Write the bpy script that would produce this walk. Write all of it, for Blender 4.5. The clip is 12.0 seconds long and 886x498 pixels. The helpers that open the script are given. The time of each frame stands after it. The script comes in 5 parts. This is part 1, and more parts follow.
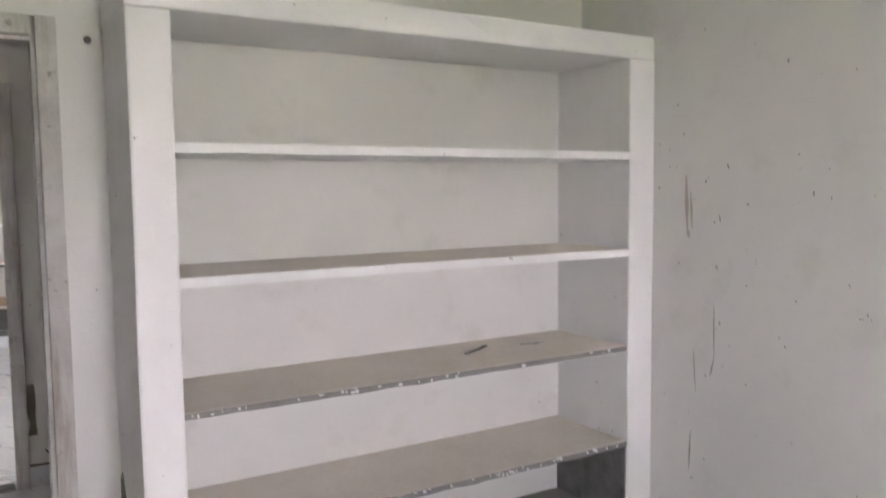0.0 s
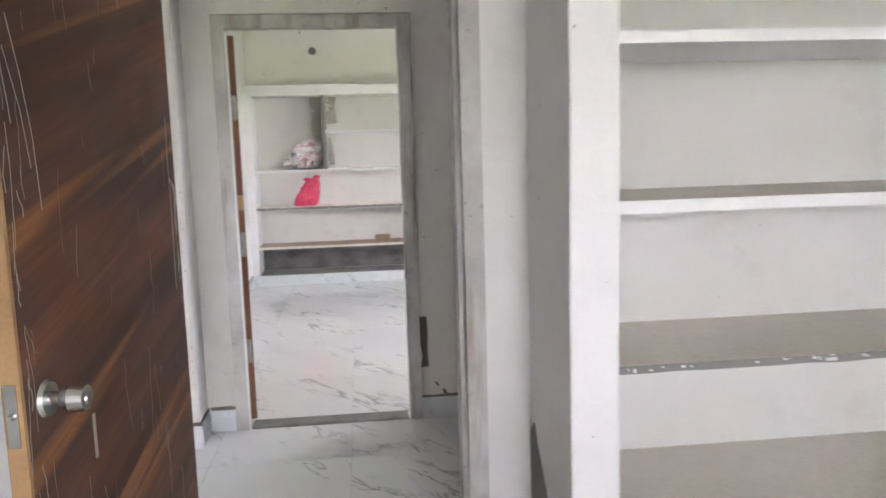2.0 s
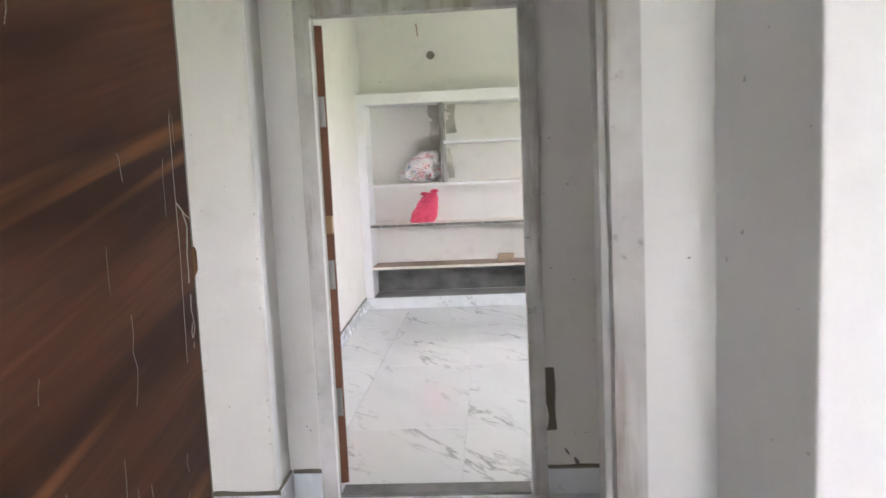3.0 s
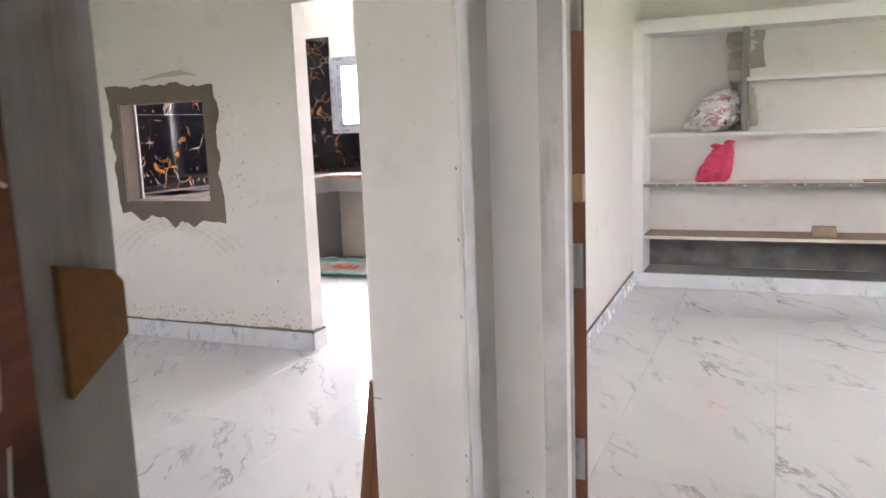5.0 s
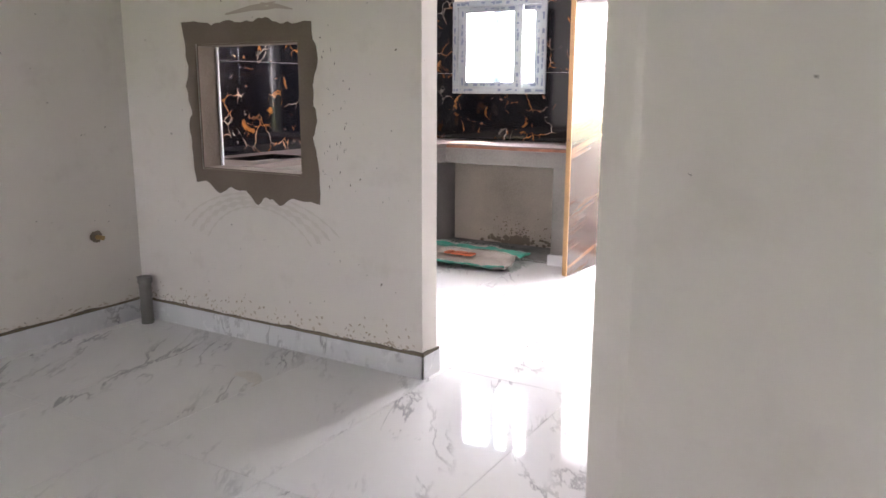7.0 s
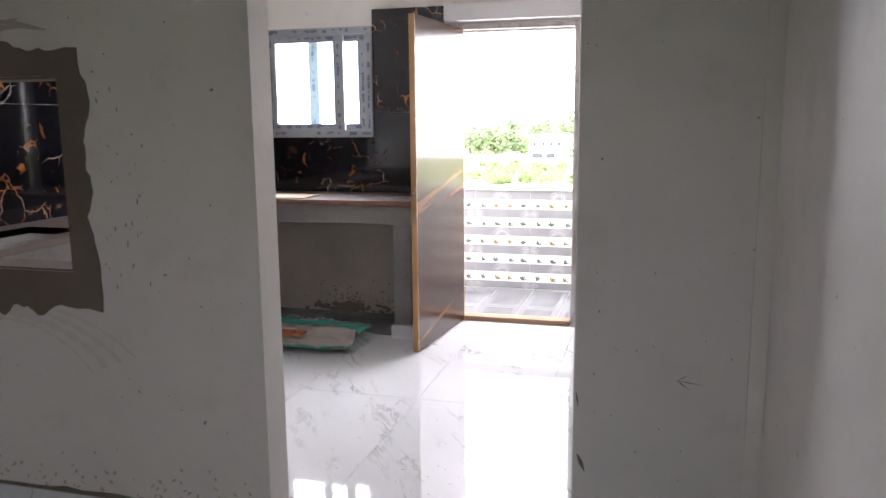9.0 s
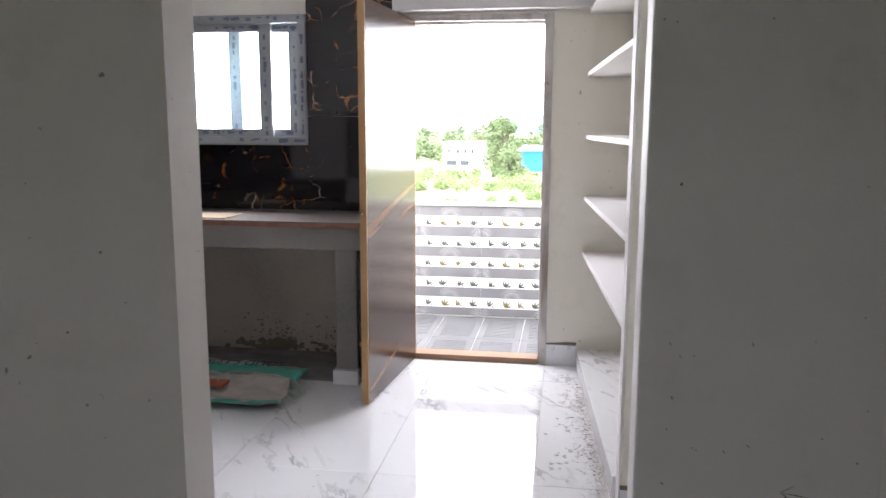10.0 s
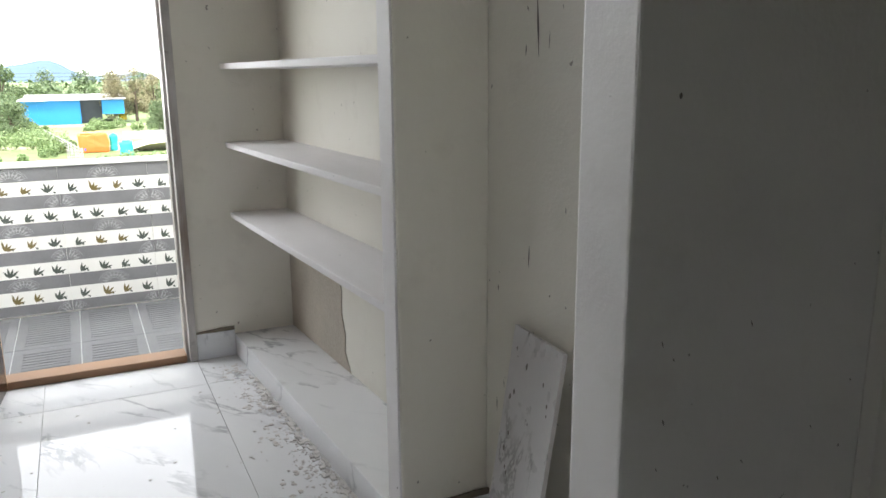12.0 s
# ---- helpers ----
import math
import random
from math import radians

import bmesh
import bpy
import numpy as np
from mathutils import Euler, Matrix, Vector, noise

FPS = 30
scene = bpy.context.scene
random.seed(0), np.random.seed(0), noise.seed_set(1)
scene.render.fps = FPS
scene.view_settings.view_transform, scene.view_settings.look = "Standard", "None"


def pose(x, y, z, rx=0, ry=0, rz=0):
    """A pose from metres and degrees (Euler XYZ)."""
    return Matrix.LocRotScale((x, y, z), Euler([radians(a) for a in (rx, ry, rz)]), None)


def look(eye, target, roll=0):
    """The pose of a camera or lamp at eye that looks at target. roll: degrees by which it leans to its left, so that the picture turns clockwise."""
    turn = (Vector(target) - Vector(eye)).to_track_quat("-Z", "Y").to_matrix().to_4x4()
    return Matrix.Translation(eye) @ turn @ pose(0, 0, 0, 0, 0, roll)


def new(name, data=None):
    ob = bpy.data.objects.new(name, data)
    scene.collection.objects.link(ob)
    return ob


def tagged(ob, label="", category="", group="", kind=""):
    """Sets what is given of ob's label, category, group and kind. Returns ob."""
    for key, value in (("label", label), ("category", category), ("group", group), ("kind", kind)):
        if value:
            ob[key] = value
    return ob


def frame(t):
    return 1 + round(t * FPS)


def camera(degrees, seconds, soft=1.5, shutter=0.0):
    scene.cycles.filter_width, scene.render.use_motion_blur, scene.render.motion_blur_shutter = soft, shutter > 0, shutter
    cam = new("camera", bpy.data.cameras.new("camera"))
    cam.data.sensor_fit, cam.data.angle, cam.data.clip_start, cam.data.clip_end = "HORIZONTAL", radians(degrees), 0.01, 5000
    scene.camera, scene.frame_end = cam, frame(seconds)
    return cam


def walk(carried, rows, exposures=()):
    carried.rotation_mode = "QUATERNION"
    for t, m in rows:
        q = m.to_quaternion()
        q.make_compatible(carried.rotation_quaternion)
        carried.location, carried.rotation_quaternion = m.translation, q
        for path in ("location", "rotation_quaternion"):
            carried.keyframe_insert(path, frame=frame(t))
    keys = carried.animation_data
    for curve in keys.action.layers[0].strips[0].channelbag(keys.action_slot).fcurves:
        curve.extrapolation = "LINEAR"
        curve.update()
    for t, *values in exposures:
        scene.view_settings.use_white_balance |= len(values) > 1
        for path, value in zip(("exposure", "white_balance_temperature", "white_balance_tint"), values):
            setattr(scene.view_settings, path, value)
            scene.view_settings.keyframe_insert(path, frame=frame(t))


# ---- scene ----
cam = camera(59.9, 12.0, shutter=0.3)
K = 0.92  # plan units to metres
PATH = [
    (0, (0.833, 0.594, 1.573), (1.856, 2.306, 1.417), -0.6),
    (0.5, (0.908, 0.501, 1.615), (1.741, 2.320, 1.620), 0.0),
    (1, (0.862, 0.574, 1.549), (1.530, 2.457, 1.446), -0.9),
    (1.5, (0.729, 0.796, 1.498), (1.196, 2.726, 1.262), -1.2),
    (2, (0.703, 1.158, 1.458), (0.909, 3.129, 1.193), -1.7),
    (2.5, (0.752, 1.581, 1.450), (0.764, 3.567, 1.210), -2.2),
    (2.7, (0.773, 1.733, 1.447), (0.742, 3.720, 1.221), -2.4),
    (4.3, (0.771, 2.828, 1.401), (0.110, 4.698, 1.140), -2.4),
    (4.5, (0.709, 2.936, 1.381), (0.005, 4.786, 1.101), -2.4),
    (5, (0.578, 3.168, 1.381), (-0.213, 4.977, 1.065), -2.2),
    (5.5, (0.441, 3.516, 1.349), (-0.468, 5.270, 1.033), -1.7),
    (6, (0.286, 3.840, 1.348), (-0.732, 5.531, 1.024), -1.0),
    (6.5, (0.085, 3.997, 1.378), (-0.954, 5.661, 0.989), -0.2),
    (6.7, (-0.034, 4.071, 1.373), (-1.070, 5.732, 0.965), -0.1),
    (8.3, (-0.647, 4.700, 1.426), (-1.319, 6.557, 1.108), 0.2),
    (8.5, (-0.713, 4.757, 1.424), (-1.333, 6.632, 1.107), -0.1),
    (9, (-0.874, 4.983, 1.446), (-1.402, 6.885, 1.121), -0.5),
    (9.5, (-1.087, 5.350, 1.470), (-1.527, 7.273, 1.143), -0.0),
    (10, (-1.299, 5.701, 1.448), (-1.606, 7.653, 1.139), 0.2),
    (10.5, (-1.448, 6.106, 1.418), (-1.592, 8.073, 1.090), -1.3),
    (11, (-1.573, 6.435, 1.370), (-1.288, 8.378, 0.989), -2.4),
    (11.5, (-1.811, 6.536, 1.335), (-1.082, 8.335, 0.855), -1.5),
    (12, (-1.813, 6.629, 1.361), (-0.981, 8.392, 0.916), -0.5),
]
walk(cam, [(t, look(Vector(eye) * K, Vector(target) * K, roll)) for t, eye, target, roll in PATH],
     exposures=[(0, 3.65, 6500, 24), (1.2, 3.7, 6350, 22), (2.5, 4.1, 6300, 20), (4.3, 3.9, 6400, 19), (5.5, 3.75, 6650, 23), (6.7, 3.5, 6700, 22), (8.3, 2.2, 6450, 20),
                (8.9, 1.98, 6450, 20), (9.5, 1.85, 6350, 19), (10.5, 1.48, 6400, 15), (12, 0.88, 6450, 9)])

# ---- world and light ----
world = bpy.data.worlds.new("sky")
scene.world = world
world.use_nodes = True
wn, wl = world.node_tree.nodes, world.node_tree.links
sky = wn.new("ShaderNodeTexSky")
sky.sky_type, sky.sun_disc, sky.sun_elevation, sky.sun_rotation = "NISHITA", False, radians(62), radians(205)
haze = wn.new("ShaderNodeMix")
haze.data_type = "RGBA"
haze.inputs["Factor"].default_value = 0.7
haze.inputs["B"].default_value = (25.0, 25.2, 25.6, 1)
wl.new(sky.outputs["Color"], haze.inputs["A"])
wl.new(haze.outputs["Result"], wn["Background"].inputs["Color"])
wn["Background"].inputs["Strength"].default_value = 0.14
sun = new("sun", bpy.data.lights.new("sun", "SUN"))
sun.data.energy, sun.data.angle, sun.data.color = 3.4, radians(14), (1.0, 0.97, 0.92)
sun.matrix_world = look((0, 0, 20), (0.9, 1.9, 16.0))


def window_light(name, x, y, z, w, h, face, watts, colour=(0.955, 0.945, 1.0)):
    """Area lamp added in an opening to strengthen sky light, facing into the room."""
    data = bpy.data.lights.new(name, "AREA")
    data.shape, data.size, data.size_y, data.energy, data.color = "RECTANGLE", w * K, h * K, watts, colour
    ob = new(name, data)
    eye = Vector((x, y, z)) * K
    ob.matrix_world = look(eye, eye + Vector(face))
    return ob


# added fill at the unseen, assumed windows of the first room and bedroom
window_light("window_light", 1.475, -2.42, 1.75, 0.95, 1.2, (0, 1, 0), 0.42)
window_light("window_light", 3.48, 7.4, 1.6, 1.0, 0.95, (-1, 0, 0), 0.72)
# added fill in the upper half of the balcony doorway, over the sky
window_light("window_light", -1.84, 10.49, 1.62, 0.8, 0.85, (0, -1, 0), 4.5)
# added fill outside the kitchen window
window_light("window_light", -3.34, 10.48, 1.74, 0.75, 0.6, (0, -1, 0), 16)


# ---- materials ----
def material(name, rough=0.6, metal=0.0):
    m = bpy.data.materials.new(name)
    m.use_nodes = True
    b = m.node_tree.nodes["Principled BSDF"]
    b.inputs["Roughness"].default_value, b.inputs["Metallic"].default_value = rough, metal
    return m, m.node_tree.nodes, m.node_tree.links, b


def noise_tex(n, l, vec, scale, detail=4.0, rough=0.55, distort=0.0):
    t = n.new("ShaderNodeTexNoise")
    t.inputs["Scale"].default_value, t.inputs["Detail"].default_value = scale, detail
    t.inputs["Roughness"].default_value, t.inputs["Distortion"].default_value = rough, distort
    if vec:
        l.new(vec, t.inputs["Vector"])
    return t.outputs["Fac"]


def ramp(n, l, fac, *stops):
    r = n.new("ShaderNodeValToRGB")
    e = r.color_ramp.elements
    while len(e) < len(stops):
        e.new(0.5)
    for el, (p, c) in zip(e, stops):
        el.position = p
        el.color = (c, c, c, 1) if isinstance(c, (int, float)) else (*c, 1)
    l.new(fac, r.inputs["Fac"])
    return r.outputs["Color"]


def mix(n, l, fac, a, b, mode="MIX"):
    m = n.new("ShaderNodeMix")
    m.data_type, m.blend_type = "RGBA", mode
    for sock, v in ((m.inputs["Factor"], fac), (m.inputs["A"], a), (m.inputs["B"], b)):
        if isinstance(v, (int, float)):
            sock.default_value = v
        elif isinstance(v, tuple):
            sock.default_value = (*v, 1)
        else:
            l.new(v, sock)
    return m.outputs["Result"]


def bump(n, l, b, height, strength=0.2, dist=0.01):
    k = n.new("ShaderNodeBump")
    k.inputs["Strength"].default_value, k.inputs["Distance"].default_value = strength, dist
    l.new(height, k.inputs["Height"])
    l.new(k.outputs["Normal"], b.inputs["Normal"])


def coords(n, l, scale=(1, 1, 1), rot=(0, 0, 0), per_object=False):
    """Object coordinates, first turned, then stretched; per_object shifts them from object to object."""
    t, r, m = n.new("ShaderNodeTexCoord"), n.new("ShaderNodeMapping"), n.new("ShaderNodeMapping")
    r.inputs["Rotation"].default_value = [radians(a) for a in rot]
    m.inputs["Scale"].default_value = scale
    l.new(t.outputs["Object"], r.inputs["Vector"])
    l.new(r.outputs["Vector"], m.inputs["Vector"])
    if not per_object:
        return m.outputs["Vector"]
    info, add, mul = n.new("ShaderNodeObjectInfo"), n.new("ShaderNodeVectorMath"), n.new("ShaderNodeMath")
    mul.operation, mul.inputs[1].default_value = "MULTIPLY", 60.0
    l.new(info.outputs["Random"], mul.inputs[0])
    l.new(m.outputs["Vector"], add.inputs[0])
    l.new(mul.outputs[0], add.inputs[1])
    return add.outputs[0]


def plain(name, colour, rough=0.6, metal=0.0, vary=0.15, scale=8.0, relief=0.1, per_object=False):
    """A painted or raw surface with two scales of variation."""
    m, n, l, b = material(name, rough, metal)
    v = coords(n, l, per_object=per_object)
    big, fine = noise_tex(n, l, v, scale * 0.25, 3), noise_tex(n, l, v, scale * 9, 5)
    dark = tuple(c * (1 - vary) for c in colour)
    c = mix(n, l, ramp(n, l, big, (0.3, 0), (0.7, 1)), dark, colour)
    c = mix(n, l, ramp(n, l, fine, (0.35, 0), (0.6, 0.25)), c, tuple(min(1, k * (1 + vary * 0.6)) for k in colour))
    l.new(c, b.inputs["Base Color"])
    bump(n, l, b, fine, relief, 0.004)
    return m


def wall_paint(name, colour, dirt=(0.42, 0.38, 0.32), amount=0.25, rough=0.55):
    """Emulsion on hand-trowelled plaster: patchy, slightly wavy, with faint grime and small dark chips."""
    m, n, l, b = material(name, rough)
    v = coords(n, l)
    big, mid, fine = noise_tex(n, l, v, 0.9, 4), noise_tex(n, l, v, 5, 6, 0.6), noise_tex(n, l, v, 90, 4)
    c = mix(n, l, ramp(n, l, big, (0.35, 0), (0.7, 1)), tuple(k * 0.93 for k in colour), colour)
    stain = ramp(n, l, mid, (0.56, 0), (0.75, amount))
    c = mix(n, l, stain, c, dirt)
    speck = noise_tex(n, l, v, 38, 2)
    c = mix(n, l, ramp(n, l, speck, (0.745, 0), (0.77, 0.75)), c, (0.12, 0.10, 0.08))
    l.new(c, b.inputs["Base Color"])
    h = mix(n, l, 0.25, noise_tex(n, l, v, 3, 3), fine)
    bump(n, l, b, h, 0.25, 0.012)
    return m


def marble(name, base=(0.75, 0.755, 0.76), vein=(0.33, 0.34, 0.36), rough=0.025, scale=1.0, amount=0.8):
    """Glossy porcelain tile: white with slanting broken grey veins, shifted tile by tile."""
    m, n, l, b = material(name, rough)
    v = coords(n, l, (3.4 * scale, 1.0 * scale, 1.5 * scale), (0, 0, -31), per_object=True)
    a = noise_tex(n, l, v, 2.0, 6, 0.6, 0.35)
    line = ramp(n, l, a, (0.470, 0), (0.498, 1), (0.508, 1), (0.530, 0))
    mask = ramp(n, l, noise_tex(n, l, v, 1.3, 3), (0.50, 0), (0.64, amount))
    cloud = ramp(n, l, noise_tex(n, l, v, 1.1, 5, 0.6), (0.4, 0), (0.8, 0.22))
    c = mix(n, l, cloud, base, tuple(k * 1.5 for k in vein))
    f = mix(n, l, 1.0, line, mask, "MULTIPLY")
    c = mix(n, l, f, c, vein)
    l.new(c, b.inputs["Base Color"])
    dust = noise_tex(n, l, coords(n, l), 14, 5)
    l.new(ramp(n, l, dust, (0.3, rough * 0.7), (0.8, rough * 2.4)), b.inputs["Roughness"])
    return m


def black_marble(name):
    m, n, l, b = material(name, 0.06)
    v = coords(n, l, (1, 1, 1), (20, 25, 10), per_object=False)
    warp = n.new("ShaderNodeTexNoise")
    warp.inputs["Scale"].default_value, warp.inputs["Detail"].default_value = 4.0, 4
    l.new(v, warp.inputs["Vector"])
    vv = mix(n, l, 0.22, v, warp.outputs["Color"])
    vo = n.new("ShaderNodeTexVoronoi")
    vo.feature, vo.inputs["Scale"].default_value = "DISTANCE_TO_EDGE", 9.0
    l.new(vv, vo.inputs["Vector"])
    line = ramp(n, l, vo.outputs["Distance"], (0.0, 0.8), (0.014, 0.5), (0.032, 0))
    mask = ramp(n, l, noise_tex(n, l, v, 4.6, 3), (0.50, 0), (0.60, 1))
    f = mix(n, l, 1.0, line, mask, "MULTIPLY")
    gold = mix(n, l, ramp(n, l, noise_tex(n, l, v, 5, 2), (0.45, 0), (0.6, 1)), (0.55, 0.22, 0.06), (0.6, 0.53, 0.45))
    blot = ramp(n, l, noise_tex(n, l, v, 6.5, 5, 0.6, 0.6), (0.62, 0), (0.66, 0.85))
    c = mix(n, l, blot, (0.006, 0.006, 0.008), (0.38, 0.15, 0.04))
    l.new(mix(n, l, f, c, gold), b.inputs["Base Color"])
    return m


def laminate(name, dark, mid, streak, rough=0.25, seed=0.0):
    """Wood-print laminate with broad bands of grain and a few bright streaks."""
    m, n, l, b = material(name, rough)
    b.inputs["Specular IOR Level"].default_value = 0.35
    v = coords(n, l, (1.0, 0.42, 3.4), (-17 + seed, 0, 0))
    a = noise_tex(n, l, v, 2.0, 3, 0.5, 0.4)
    st = noise_tex(n, l, coords(n, l, (1.0, 0.22, 4.6), (-17 + seed, 0, 0)), 2.3, 2, 0.4)
    g = noise_tex(n, l, coords(n, l, (2, 1.2, 30), (-17 + seed, 0, 0)), 3, 5)
    c = mix(n, l, ramp(n, l, a, (0.36, 0), (0.60, 1)), dark, mid)
    c = mix(n, l, ramp(n, l, st, (0.61, 0), (0.67, 0.75)), c, streak)
    c = mix(n, l, ramp(n, l, g, (0.35, 0.45), (0.65, 0)), c, dark)
    l.new(c, b.inputs["Base Color"])
    s = noise_tex(n, l, coords(n, l), 6, 4)
    l.new(ramp(n, l, s, (0.3, rough), (0.75, rough * 1.35)), b.inputs["Roughness"])
    return m


def glass(name, tint=(0.9, 0.97, 0.97), rough=0.0):
    m, n, l, b = material(name, rough)
    b.inputs["Base Color"].default_value = (*tint, 1)
    b.inputs["Transmission Weight"].default_value = 1.0
    b.inputs["IOR"].default_value = 1.45
    return m


CREAM = wall_paint("cream_wall_paint", (0.76, 0.73, 0.69))
WHITE = wall_paint("white_shelf_paint", (0.82, 0.805, 0.80), amount=0.12)
KITCHEN = wall_paint("kitchen_wall_paint", (0.79, 0.765, 0.685))
GREYWHITE = wall_paint("grey_white_wall_paint", (0.73, 0.71, 0.685))
CEIL = wall_paint("ceiling_paint", (0.8, 0.8, 0.78), amount=0.05)
DUSTY = plain("dusty_shelf_top", (0.80, 0.73, 0.65), 0.8, vary=0.2, scale=6, relief=0.2)
CEMENT = plain("raw_cement", (0.26, 0.25, 0.235), 0.9, vary=0.35, scale=7, relief=0.5)
CEMENT_DARK = plain("dark_cement", (0.24, 0.235, 0.225), 0.9, vary=0.65, scale=22, relief=0.7)
PATCH = plain("fresh_plaster_patch", (0.185, 0.150, 0.122), 0.9, vary=0.25, scale=9, relief=0.5)
GRIME = plain("grime", (0.20, 0.17, 0.13), 0.9, vary=0.4, scale=20, relief=0.4)


def frame_material(name):
    """Cast door frame: grey, rubbed and streaked with brown stain down its length."""
    m, n, l, b = material(name, 0.75)
    v = coords(n, l)
    long = noise_tex(n, l, coords(n, l, (9, 9, 0.9)), 1.6, 5, 0.6)
    c = mix(n, l, ramp(n, l, noise_tex(n, l, v, 5, 4), (0.35, 0), (0.65, 1)), (0.40, 0.38, 0.36), (0.56, 0.54, 0.52))
    c = mix(n, l, ramp(n, l, long, (0.50, 0), (0.68, 0.75)), c, (0.25, 0.185, 0.135))
    c = mix(n, l, ramp(n, l, noise_tex(n, l, v, 14, 6, 0.7), (0.62, 0), (0.7, 0.6)), c, (0.15, 0.11, 0.085))
    l.new(c, b.inputs["Base Color"])
    bump(n, l, b, noise_tex(n, l, v, 60, 5), 0.35, 0.004)
    return m


FRAME_GREY = frame_material("cement_door_frame")
MARBLE = marble("marble_tile")
MARBLE_SKIRT = marble("marble_skirting", (0.74, 0.76, 0.78), rough=0.16, scale=1.4)
GROUT = plain("grout", (0.55, 0.55, 0.54), 0.9)
BLACK = black_marble("black_marble_tile")
WALNUT = laminate("dark_walnut_laminate", (0.060, 0.030, 0.022), (0.20, 0.082, 0.047), (0.45, 0.19, 0.07), 0.36)
TEAK = laminate("brown_teak_laminate", (0.036, 0.018, 0.011), (0.065, 0.034, 0.021), (0.26, 0.12, 0.055), 0.19, 6)
TAN = plain("bare_tan_wood", (0.45, 0.27, 0.12), 0.55, vary=0.25, scale=12)
REDWOOD = plain("red_brown_wood", (0.23, 0.09, 0.04), 0.5, vary=0.3, scale=12)
STEEL = plain("brushed_steel", (0.55, 0.55, 0.54), 0.25, 1.0, vary=0.1)
UPVC = plain("window_frame_film", (0.38, 0.41, 0.43), 0.4, vary=0.3, scale=14)
GLASS = glass("clear_glass")
PALE = glass("pale_glass", (0.80, 0.92, 0.94))
GRANITE = plain("dusty_granite", (0.16, 0.13, 0.115), 0.35, vary=0.35, scale=14)
PVC = plain("grey_pvc", (0.17, 0.165, 0.155), 0.45, vary=0.25)


# ---- builders ----
def box(x0, x1, y0, y1, z0, z1, bevel=0.0, bm=None):
    """Adds an upright box to bm, with its edges rounded by bevel."""
    b = bmesh.new()
    bmesh.ops.create_cube(b, size=1)
    for v in b.verts:
        v.co = Vector(((x0 + x1) / 2 + v.co.x * (x1 - x0), (y0 + y1) / 2 + v.co.y * (y1 - y0), (z0 + z1) / 2 + v.co.z * (z1 - z0)))
    if bevel:
        bmesh.ops.bevel(b, geom=b.edges[:], offset=bevel, segments=2, affect="EDGES", profile=0.6)
    return b if bm is None else join(bm, b)


def join(bm, other, m=None):
    if m is not None:
        other.transform(m)
    tmp = bpy.data.meshes.new("tmp")
    other.to_mesh(tmp)
    other.free()
    bm.from_mesh(tmp)
    bpy.data.meshes.remove(tmp)
    return bm


def boxes(*rows, bevel=0.0):
    bm = bmesh.new()
    for r in rows:
        box(*r, bevel=bevel, bm=bm)
    return bm


def prism(points, z0, z1, bm=None):
    """An upright prism over a footprint given counter-clockwise."""
    b = bmesh.new() if bm is None else bm
    lo, hi = [b.verts.new((x, y, z0)) for x, y in points], [b.verts.new((x, y, z1)) for x, y in points]
    b.faces.new(lo[::-1]), b.faces.new(hi)
    for i in range(len(points)):
        k = (i + 1) % len(points)
        b.faces.new((lo[i], lo[k], hi[k], hi[i]))
    return b


def cyl(p, q, r, r2=None, seg=20, bm=None):
    p, q = Vector(p), Vector(q)
    b = bmesh.new()
    bmesh.ops.create_cone(b, cap_ends=True, segments=seg, radius1=r, radius2=r if r2 is None else r2, depth=(q - p).length)
    m = Matrix.Translation((p + q) / 2) @ (q - p).to_track_quat("Z", "Y").to_matrix().to_4x4()
    b.transform(m)
    return b if bm is None else join(bm, b)


def ragged(bm, cuts=1, size=0.004, scale=9.0, seed=0.0):
    """Breaks up the straight edges of a mesh a little."""
    if cuts:
        bmesh.ops.subdivide_edges(bm, edges=[e for e in bm.edges if e.calc_length() > 0.12], cuts=cuts, use_grid_fill=True)
    for v in bm.verts:
        v.co += noise.noise_vector(v.co * scale + Vector((seed, seed, 0))) * size
    return bm


def part(name, bm, mat, parent=None, label="", smooth=False, raw=False):
    """Links a bmesh in plan units as one mesh object, under a thing or a part."""
    if not raw:
        bmesh.ops.scale(bm, vec=(K, K, K), verts=bm.verts)
    bmesh.ops.recalc_face_normals(bm, faces=bm.faces)
    me = bpy.data.meshes.new(name)
    bm.to_mesh(me)
    bm.free()
    for m in mat if isinstance(mat, (list, tuple)) else [mat]:
        me.materials.append(m)
    if smooth:
        me.polygons.foreach_set("use_smooth", [True] * len(me.polygons))
    ob = new(name, me)
    if parent is not None:
        ob.parent = parent
        if parent.parent is None:
            ob.matrix_parent_inverse = Matrix.Translation(parent.location).inverted()
    if label:
        tagged(ob, label)
    return ob


def thing(name, x, y, z, label, category, group="", kind=""):
    ob = new(name)
    ob.location = Vector((x, y, z)) * K
    ob.empty_display_size = 0.1
    return tagged(ob, label, category, group, kind)


def lean(bm, limit=9.0):
    """Shears the pieces along the kitchen's right wall, which is not quite square."""
    for v in bm.verts:
        if v.co.x < limit:
            v.co.x += (10.37 - v.co.y) * 0.066
    return bm


def setting(name, bm, mat, label, category="wall"):
    return tagged(part(name, bm, mat), label, category, kind="structure")


# ---- structure ----
H = 3.05
AY0, AY1, AX = 7.48, 7.61, -1.118
setting("floor", boxes((-4.4, 3.7, -2.7, 10.5, -0.12, -0.006)), GROUT, "concrete floor slab with pale grout under the tiles", "floor")
setting("ceiling", boxes((-4.4, 3.7, -2.7, 10.52, H, H + 0.15)), CEIL, "plain white painted flat ceiling", "ceiling")

